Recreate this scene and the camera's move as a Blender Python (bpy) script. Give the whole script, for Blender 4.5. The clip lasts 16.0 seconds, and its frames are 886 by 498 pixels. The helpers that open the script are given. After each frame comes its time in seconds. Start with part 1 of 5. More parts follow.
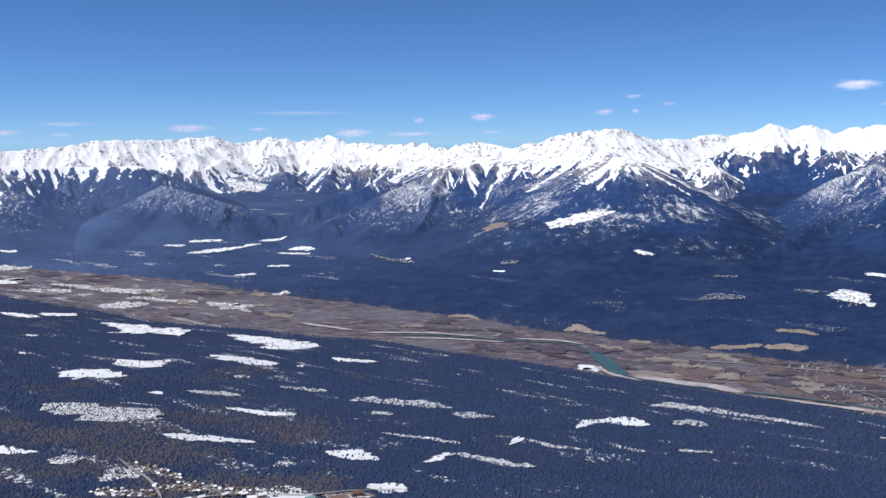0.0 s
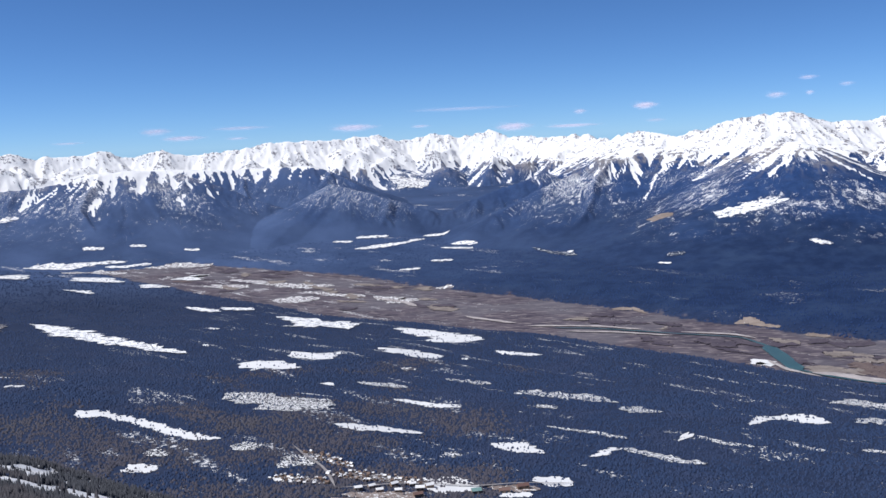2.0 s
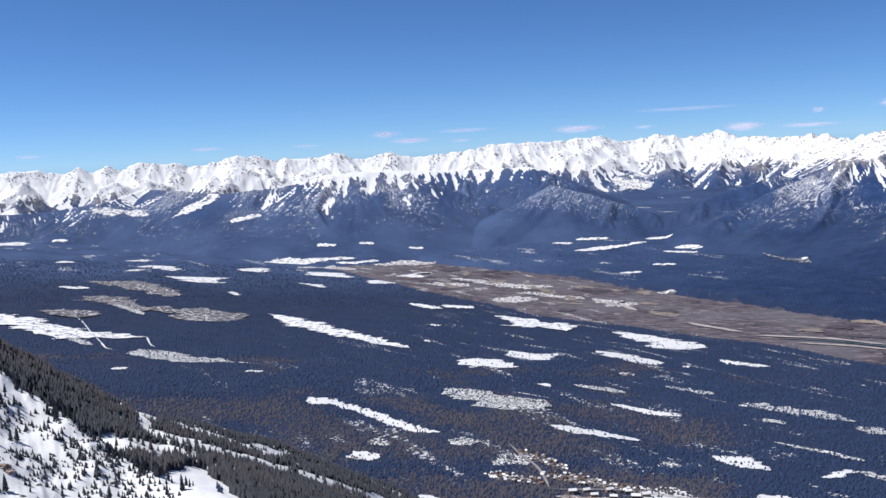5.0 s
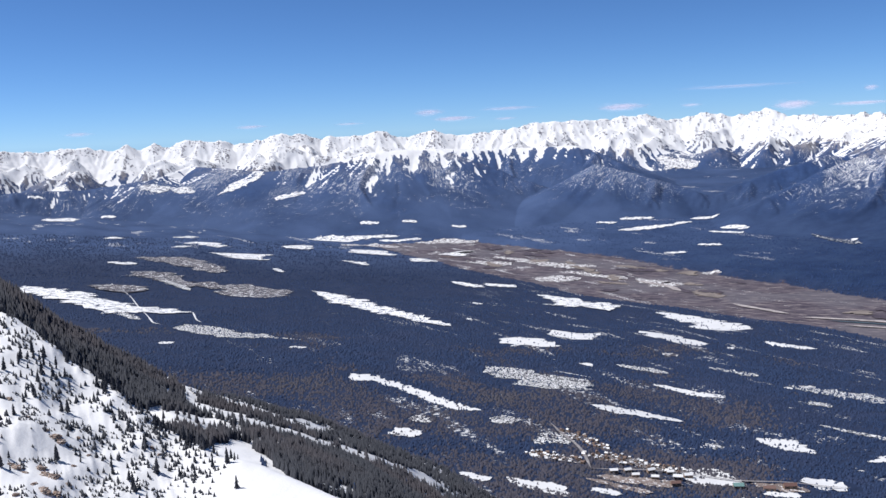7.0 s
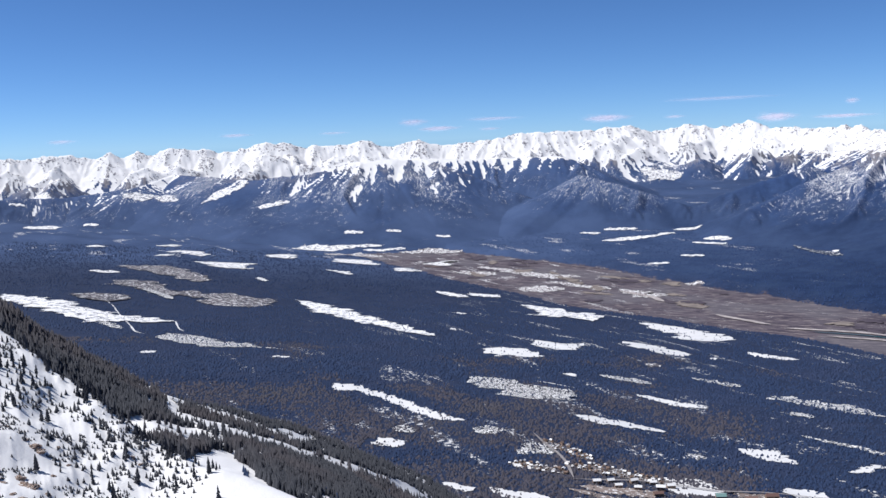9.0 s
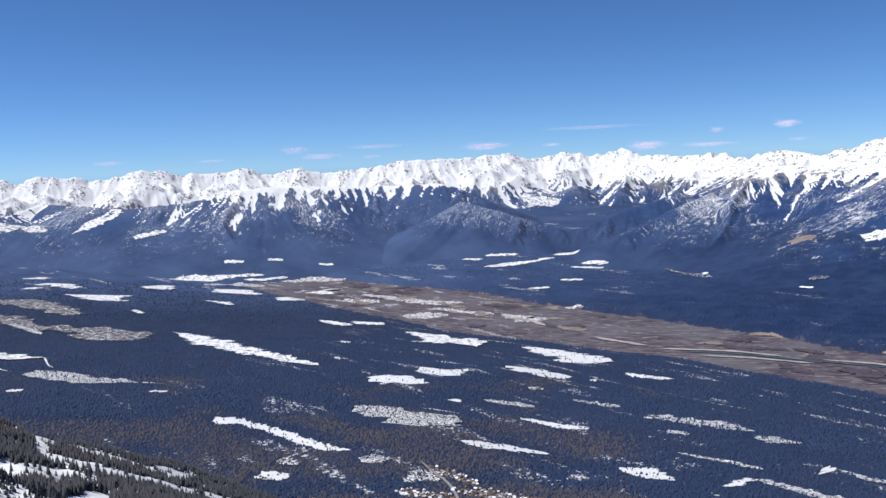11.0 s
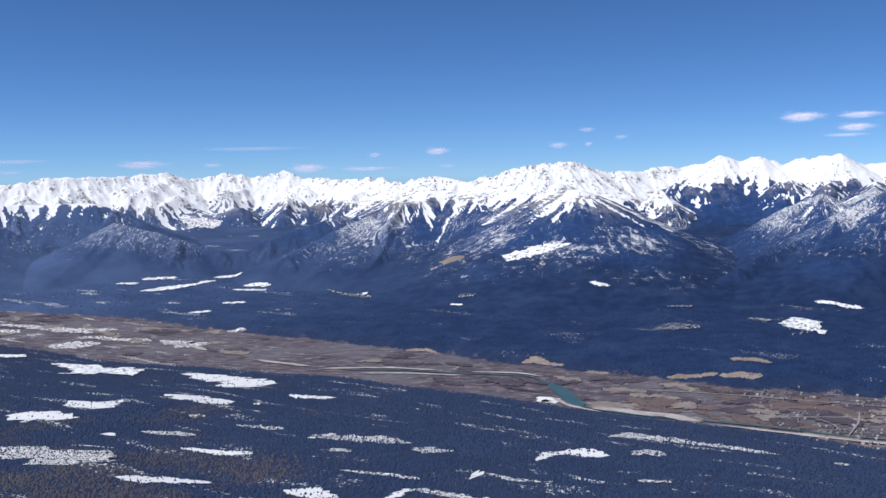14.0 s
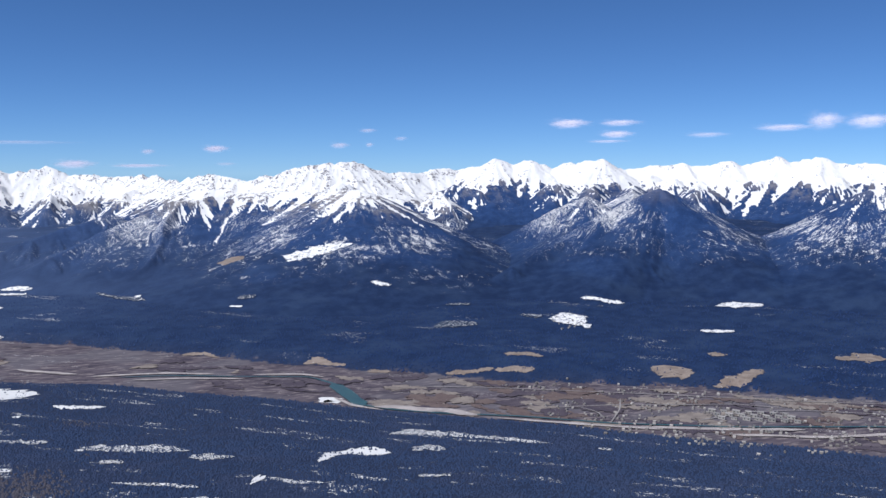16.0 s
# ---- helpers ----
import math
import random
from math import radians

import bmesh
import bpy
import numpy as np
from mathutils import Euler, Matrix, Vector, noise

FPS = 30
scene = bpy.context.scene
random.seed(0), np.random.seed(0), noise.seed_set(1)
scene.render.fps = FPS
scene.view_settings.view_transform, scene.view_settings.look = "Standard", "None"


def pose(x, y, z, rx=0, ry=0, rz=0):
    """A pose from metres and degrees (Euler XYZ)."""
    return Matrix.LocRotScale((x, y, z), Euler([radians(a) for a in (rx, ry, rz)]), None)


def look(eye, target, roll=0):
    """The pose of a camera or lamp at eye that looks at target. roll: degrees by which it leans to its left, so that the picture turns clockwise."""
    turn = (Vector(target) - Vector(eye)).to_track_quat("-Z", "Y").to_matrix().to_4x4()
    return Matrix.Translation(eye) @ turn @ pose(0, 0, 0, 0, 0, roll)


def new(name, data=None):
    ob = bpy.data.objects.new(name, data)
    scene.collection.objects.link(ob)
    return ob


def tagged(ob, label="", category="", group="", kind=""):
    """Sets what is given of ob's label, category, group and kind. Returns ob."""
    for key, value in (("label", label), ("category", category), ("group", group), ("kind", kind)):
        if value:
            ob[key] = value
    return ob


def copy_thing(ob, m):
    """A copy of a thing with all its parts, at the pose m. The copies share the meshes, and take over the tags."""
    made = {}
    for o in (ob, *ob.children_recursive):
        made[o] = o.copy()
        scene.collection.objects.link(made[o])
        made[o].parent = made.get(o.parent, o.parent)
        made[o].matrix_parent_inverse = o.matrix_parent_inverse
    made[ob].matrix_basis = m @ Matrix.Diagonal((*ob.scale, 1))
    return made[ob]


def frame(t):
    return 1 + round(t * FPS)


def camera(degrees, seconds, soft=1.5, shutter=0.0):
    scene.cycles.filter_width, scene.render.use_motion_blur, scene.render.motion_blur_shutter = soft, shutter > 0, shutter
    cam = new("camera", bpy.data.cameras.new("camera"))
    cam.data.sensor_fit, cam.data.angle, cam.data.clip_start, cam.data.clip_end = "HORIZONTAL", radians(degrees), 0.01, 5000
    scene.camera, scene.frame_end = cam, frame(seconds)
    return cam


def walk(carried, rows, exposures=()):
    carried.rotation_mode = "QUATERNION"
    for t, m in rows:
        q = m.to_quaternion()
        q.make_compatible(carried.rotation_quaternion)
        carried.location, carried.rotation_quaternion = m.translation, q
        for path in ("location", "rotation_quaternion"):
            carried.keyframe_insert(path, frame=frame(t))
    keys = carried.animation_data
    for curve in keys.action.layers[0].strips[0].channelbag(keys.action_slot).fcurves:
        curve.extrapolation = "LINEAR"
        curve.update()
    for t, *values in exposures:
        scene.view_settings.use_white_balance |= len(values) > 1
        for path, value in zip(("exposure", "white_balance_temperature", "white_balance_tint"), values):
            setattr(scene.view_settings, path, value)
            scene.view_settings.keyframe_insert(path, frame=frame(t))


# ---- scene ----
# The land is modelled at one fifth of its real size, so that the farthest crest
# lies within the lens's reach. z = 0 is the river's flood plain.
EYE = (0.0, 0.0, 312.0)
ALONG = (-0.758, 0.652)      # the valley runs this way, down the river
ACROSS = (0.652, 0.758)      # from the near bank to the far bank


HEADINGS = (  # seconds, bearing, tilt, lean
    (0.0, 4.11, -6.52, -0.32), (0.5, 1.59, -5.98, -1.23), (1.0, -0.33, -5.77, -1.63),
    (1.5, -3.37, -5.80, -1.49), (2.0, -5.81, -6.70, -2.34), (2.5, -8.91, -5.32, -2.15),
    (3.0, -10.99, -5.17, -2.35), (3.5, -12.56, -5.13, -2.62), (4.0, -14.37, -4.88, -2.76),
    (4.5, -16.47, -5.12, -2.63), (5.0, -19.19, -6.05, -2.58), (5.2, -20.07, -6.17, -2.66),
    (7.3, -21.86, -7.30, -2.49), (7.5, -21.71, -7.31, -2.39), (8.0, -21.34, -7.35, -2.23),
    (10.5, -17.27, -5.22, -2.58), (11.0, -13.67, -5.29, -2.15), (11.5, -9.96, -4.96, -1.28),
    (12.0, -6.97, -4.65, -1.06), (12.5, -3.37, -4.47, -1.30), (13.0, 0.17, -4.14, -1.38),
    (13.5, 3.35, -4.20, -0.96), (14.0, 6.77, -4.49, -0.84), (14.5, 9.43, -4.47, -0.85),
    (15.0, 11.91, -4.58, -0.80), (15.5, 15.52, -4.38, -0.54), (16.0, 20.05, -4.58, 0.00),
)


def aim(bearing, tilt, lean):
    b, t = radians(bearing), radians(tilt)
    way = Vector((math.sin(b) * math.cos(t), math.cos(b) * math.cos(t), math.sin(t)))
    return look(Vector(EYE), Vector(EYE) + way * 100, lean)


cam = camera(50.43, 16.0)
walk(cam, [(t, aim(b, p, l)) for t, b, p, l in HEADINGS], exposures=((0.0, 0.40, 5250, 10), (5.0, 0.48, 5350, 10), (9.0, 0.47, 5350, 10), (12.5, 0.38, 5250, 10), (16.0, 0.30, 5200, 10)))

# ---- sky and sun ----
SUN_BEARING, SUN_HEIGHT = -104.0, 54.0
world = bpy.data.worlds.new("sky")
scene.world = world
world.use_nodes = True
wn = world.node_tree.nodes
sky = wn.new("ShaderNodeTexSky")
sky.sky_type, sky.sun_disc = "NISHITA", False
sky.sun_elevation, sky.sun_rotation = radians(SUN_HEIGHT), radians(SUN_BEARING)
sky.altitude, sky.air_density, sky.dust_density, sky.ozone_density = 2300, 0.6, 0.08, 4.0
wn["Background"].inputs["Strength"].default_value = 0.066
deeper = wn.new("ShaderNodeMix")      # thin, dry mountain air
deeper.data_type, deeper.blend_type = "RGBA", "MULTIPLY"
deeper.inputs[0].default_value, deeper.inputs[7].default_value = 1.0, (0.90, 0.98, 1.03, 1.0)
world.node_tree.links.new(sky.outputs[0], deeper.inputs[6])
world.node_tree.links.new(deeper.outputs[2], wn["Background"].inputs["Color"])
sun = new("sun", bpy.data.lights.new("sun", "SUN"))
sun.data.energy, sun.data.angle, sun.data.color = 4.7, radians(0.5), (1.0, 0.87, 0.70)
sb, sh = radians(SUN_BEARING), radians(SUN_HEIGHT)
sun.matrix_world = look((math.sin(sb) * math.cos(sh) * 900, math.cos(sb) * math.cos(sh) * 900, math.sin(sh) * 900 + 312), EYE)


# ---- materials ----
def material(name):
    m = bpy.data.materials.new(name)
    m.use_nodes = True
    return m, m.node_tree.nodes, m.node_tree.links, m.node_tree.nodes["Principled BSDF"]


class Nodes:
    """Short hands for building a material."""
    def __init__(self, name, roughness=0.9, specular=0.3):
        self.m, self.n, self.l, self.p = material(name)
        self.p.inputs["Roughness"].default_value = roughness
        self.p.inputs["Specular IOR Level"].default_value = specular

    def put(self, socket, value):
        if isinstance(value, bpy.types.NodeSocket):
            self.l.new(value, socket)
        else:
            socket.default_value = (*value, 1.0) if isinstance(value, tuple) and len(value) == 3 and socket.type == "RGBA" else value

    def where(self):
        return self.n.new("ShaderNodeNewGeometry").outputs["Position"]

    def own(self):
        return self.n.new("ShaderNodeTexCoord").outputs["Object"]

    def turned(self, vec, rz, scale):
        k = self.n.new("ShaderNodeMapping")
        self.l.new(vec, k.inputs[0])
        k.inputs["Rotation"].default_value, k.inputs["Scale"].default_value = (0, 0, rz), scale
        return k.outputs[0]

    def noise(self, vec, scale, detail=3.0, rough=0.55):
        k = self.n.new("ShaderNodeTexNoise")
        self.l.new(vec, k.inputs["Vector"])
        k.inputs["Scale"].default_value, k.inputs["Detail"].default_value, k.inputs["Roughness"].default_value = scale, detail, rough
        return k.outputs["Fac"]

    def math(self, op, a, b=0.0):
        k = self.n.new("ShaderNodeMath")
        k.operation = op
        self.put(k.inputs[0], a), self.put(k.inputs[1], b)
        return k.outputs[0]

    def step(self, x, a, b):
        k = self.n.new("ShaderNodeMapRange")
        k.interpolation_type = "SMOOTHSTEP"
        self.put(k.inputs["Value"], x), self.put(k.inputs["From Min"], a), self.put(k.inputs["From Max"], b)
        return k.outputs["Result"]

    def mix(self, fac, a, b):
        k = self.n.new("ShaderNodeMix")
        k.data_type = "RGBA"
        self.put(k.inputs["Factor"], fac), self.put(k.inputs[6], a), self.put(k.inputs[7], b)
        return k.outputs[2]

    def attribute(self, name):
        k = self.n.new("ShaderNodeAttribute")
        k.attribute_name = name
        return k.outputs["Fac"]

    def downhill(self, across, along):
        """A place along and down the nearest ridge, for streaks that follow the fall of the slope."""
        k = self.n.new("ShaderNodeCombineXYZ")
        self.l.new(self.math("MULTIPLY", self.attribute("way"), across), k.inputs[0])
        self.l.new(self.math("MULTIPLY", self.attribute("away"), along), k.inputs[1])
        return k.outputs[0]

    def chance(self):
        return self.n.new("ShaderNodeObjectInfo").outputs["Random"]

    def island(self):
        return self.n.new("ShaderNodeNewGeometry").outputs["Random Per Island"]

    def bump(self, height, strength=0.5, distance=1.0):
        k = self.n.new("ShaderNodeBump")
        k.inputs["Strength"].default_value, k.inputs["Distance"].default_value = strength, distance
        self.l.new(height, k.inputs["Height"])
        self.l.new(k.outputs[0], self.p.inputs["Normal"])

    def colour(self, value):
        self.put(self.p.inputs["Base Color"], value)
        return self.m


SNOW = (0.72, 0.71, 0.71)


def land_material(name, forest, forest_b, relief=0.5, rock=(0.22, 0.19, 0.18), dry=(0.105, 0.088, 0.104)):
    k = Nodes(name, 0.95, 0.15)
    w = k.where()
    fine, mid, wide = k.noise(w, 0.22, 4, 0.65), k.noise(w, 0.035, 4), k.noise(w, 0.0055, 3)
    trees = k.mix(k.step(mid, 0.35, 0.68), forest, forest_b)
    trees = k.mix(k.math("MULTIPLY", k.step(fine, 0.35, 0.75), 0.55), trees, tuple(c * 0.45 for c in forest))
    stone = k.mix(k.step(k.noise(w, 0.06, 5, 0.7), 0.3, 0.7), tuple(c * 0.6 for c in rock), tuple(c * 1.25 for c in rock))
    bed = k.turned(w, 0.71, (0.35, 1.0, 1.0))
    marsh = k.mix(k.step(k.noise(bed, 0.045, 6, 0.7), 0.36, 0.62), dry, (dry[0] * 0.42, dry[1] * 0.42, dry[2] * 0.5))
    marsh = k.mix(k.math("MULTIPLY", k.step(k.noise(bed, 0.12, 4, 0.6), 0.50, 0.66), 0.7), marsh, (0.24, 0.205, 0.20))
    marsh = k.mix(k.math("MULTIPLY", k.step(wide, 0.45, 0.6), 0.5), marsh, (dry[0] * 1.2, dry[1] * 1.35, dry[2] * 1.3))
    white = k.mix(k.step(mid, 0.2, 0.8), SNOW, tuple(c * 0.93 for c in SNOW))
    # far forest floor: distance haze is put into this bluer colour
    haze_blue = k.mix(k.step(mid, 0.35, 0.68), (0.009, 0.020, 0.060), (0.017, 0.033, 0.086))
    haze_blue = k.mix(k.math("MULTIPLY", k.step(fine, 0.35, 0.75), 0.5), haze_blue, (0.007, 0.015, 0.048))
    haze_blue = k.mix(k.math("MULTIPLY", k.step(k.noise(w, 0.012, 4, 0.6), 0.45, 0.7), 0.7), haze_blue, (0.024, 0.042, 0.094))
    trees = k.mix(k.attribute("haze_blue"), trees, haze_blue)
    trees = k.mix(k.math("MULTIPLY", k.attribute("haze_tint"), 0.8), trees, (0.060, 0.090, 0.182))      # pale blue stands in for haze over the far woods
    c = k.mix(k.attribute("dry"), trees, marsh)
    runnel = k.noise(k.downhill(0.16, 0.035), 1.0, 4, 0.7)
    dots = k.math("ADD", k.math("MULTIPLY", runnel, 0.5), k.math("MULTIPLY", k.noise(w, 0.28, 4, 0.75), 0.5))
    speck = k.step(k.math("ADD", k.math("MULTIPLY", k.attribute("frost"), 0.13), dots), 0.59, 0.65)
    speck = k.math("MULTIPLY", speck, k.step(k.attribute("frost"), 0.02, 0.15))
    c = k.mix(speck, c, tuple(x * 0.8 for x in SNOW))
    c = k.mix(k.attribute("rock"), c, stone)
    bare = k.math("MULTIPLY", k.attribute("rock"), k.step(k.noise(w, 0.09, 5, 0.75), 0.40, 0.58))
    edge = k.math("ADD", k.math("SUBTRACT", k.attribute("snow"), k.math("MULTIPLY", bare, 0.9)), k.math("MULTIPLY", k.math("SUBTRACT", k.math("ADD", k.math("MULTIPLY", runnel, 0.6), k.math("MULTIPLY", k.noise(w, 0.11, 5, 0.75), 0.4)), 0.5), 1.3))
    c = k.mix(k.step(edge, 0.42, 0.58), c, white)
    k.bump(k.noise(w, 0.30, 4, 0.7), relief, 2.0)
    return k.colour(c)


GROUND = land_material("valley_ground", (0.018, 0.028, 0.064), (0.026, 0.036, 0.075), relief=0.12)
# mountain forest is painted bluer than the valley's, as if seen through haze
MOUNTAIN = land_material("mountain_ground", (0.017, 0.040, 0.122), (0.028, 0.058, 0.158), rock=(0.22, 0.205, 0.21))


def ease(a, b, x):
    k = np.clip((x - a) / (b - a), 0.0, 1.0)
    return k * k * (3 - 2 * k)


def grain(x, y, seed=0):
    """Smooth gradient noise, about -1 to 1."""
    x, y = np.asarray(x, float), np.asarray(y, float)
    ix, iy = np.floor(x).astype(np.int64), np.floor(y).astype(np.int64)
    fx, fy = x - ix, y - iy

    def corner(dx, dy):
        h = ((ix + dx) * 374761393 + (iy + dy) * 668265263 + seed * 974634541) & 0xFFFFFFFF
        h = ((h ^ (h >> 13)) * 1274126177) & 0xFFFFFFFF
        a = (h ^ (h >> 16)) * (2 * np.pi / 4294967296.0)
        return np.cos(a) * (fx - dx) + np.sin(a) * (fy - dy)

    u, v = fx * fx * fx * (fx * (fx * 6 - 15) + 10), fy * fy * fy * (fy * (fy * 6 - 15) + 10)
    low = corner(0, 0) * (1 - u) + corner(1, 0) * u
    high = corner(0, 1) * (1 - u) + corner(1, 1) * u
    return 1.5 * (low * (1 - v) + high * v)


def layers(x, y, octaves=4, seed=0, gain=0.5):
    total, amp, f = 0.0, 1.0, 1.0
    for i in range(octaves):
        total = total + amp * grain(x * f, y * f, seed + i)
        amp, f = amp * gain, f * 2.03
    return total


def crests(x, y, octaves=4, seed=0, gain=0.5):
    """Noise with sharp ridges, 0 to about 1."""
    total, amp, f, norm = 0.0, 1.0, 1.0, 0.0
    for i in range(octaves):
        total = total + amp * (1 - np.abs(grain(x * f, y * f, seed + i))) ** 2
        norm, amp, f = norm + amp, amp * gain, f * 2.1
    return total / norm


NEAR_SPUR = ((-75, 380, -1.0), (-60, 330, -4.5), (-47.3, 278, -8.8), (-45.9, 268, -10.1), (-44.6, 258, -11.7), (-43.2, 250, -13.0),
             (-41.7, 240, -14.1), (-40.3, 230, -15.6), (-39.1, 222, -16.7), (-37.5, 212, -17.9), (-35.6, 203, -18.8), (-33.9, 198, -19.3),
             (-31.6, 190, -20.4), (-28.9, 180, -21.8), (-22, 165, -25.0), (-10, 140, -32.0))
FOREST_SPUR = ((-75, 330, -0.5), (-60, 332, -3.4), (-47.1, 340, -7.5), (-45.8, 344, -8.8), (-44.4, 348, -9.9), (-43.0, 352, -11.0), (-40.1, 362, -13.0),
               (-37.6, 375, -14.6), (-34.6, 390, -15.3), (-31.3, 410, -16.7), (-28.6, 425, -17.9), (-25.2, 445, -19.3), (-21.7, 470, -20.8), (-10, 500, -27.0))


def crest_of(bearing, crest):
    """Height and distance of a spur's crest at a bearing."""
    a, rr, el = np.array(crest, float).T
    zr = EYE[2] + rr * np.tan(np.radians(el))
    fine = np.linspace(a[0], a[-1], 400)
    soft = np.exp(-0.5 * (np.arange(-12, 13) / 5.0) ** 2)
    zr, rr = (np.convolve(np.pad(np.interp(fine, a, q), 12, mode="edge"), soft / soft.sum(), "valid") for q in (zr, rr))
    return np.interp(bearing, fine, zr), np.interp(bearing, fine, rr)


def spur(bearing, r, crest, front, back):
    top, rim = crest_of(bearing, crest)
    d = r - rim
    return top + (front - back) / 2 * d + (front + back) / 2 * (5.0 - np.sqrt(d * d + 25.0))      # a rounded crest


def near_bank(u):
    return 1118 - 110 * ease(750, 1500, u) + 14 * grain(u / 160, 0.5, 3)


def far_bank(u):
    return 1345 + 50 * ease(500, 100, u) - 100 * ease(1700, 2500, u) + 16 * grain(u / 130, 7.5, 4)


def base_land(x, y):
    """Valley, benches and the mountainside that the camera stands on, without the ranges."""
    r = np.hypot(x, y) + 1e-6
    bearing = np.degrees(np.arctan2(x, y))
    u, v = x * ALONG[0] + y * ALONG[1], x * ACROSS[0] + y * ACROSS[1]
    nb, fb = near_bank(u), far_bank(u)
    rise = np.clip(nb - v, 0, 1500)
    near_bench = 3.0 * ease(0, 30, rise) + rise * 0.105
    roll = 5.0 * layers(u / 420, v / 130, 3, 11) * ease(20, 260, rise) * ease(-200, 500, v)
    up = np.maximum(v - fb, 0)
    far_bench = 9.0 * ease(0, 40, up) + up * 0.045 + np.maximum(v - 2100, 0) * 0.06
    far_roll = 8.0 * layers(u / 500, v / 260, 3, 17) * ease(60, 500, up)
    z = near_bench + roll + far_bench + far_roll
    flank = 310.0 - 0.50 * r
    lumps = 1.9 * layers(x / 42, y / 42, 3, 23) + 2.6 * (crests(x / 17, y / 17, 4, 27) - 0.6) * ease(-34, -40, bearing) + 0.5 * layers(x / 9, y / 9, 2, 29)
    snow_spur = spur(bearing, r, NEAR_SPUR, 0.24, 1.1) + lumps * ease(15, 60, r) * ease(-30, -37, bearing)
    (top, rim), (far_top, far_rim) = crest_of(bearing, NEAR_SPUR), crest_of(bearing, FOREST_SPUR)
    join = ease(-44, -38, bearing)
    slope = 0.10 * (1 - join) - join * np.clip((top - 2.5 - far_top) / (far_rim - rim), 0.0, 0.27)
    forest_spur = spur(bearing, r, FOREST_SPUR, slope, 0.62) + lumps - 0.6 * np.maximum(rim + 6 - r, 0)
    return np.maximum.reduce([z, flank, snow_spur, forest_spur])


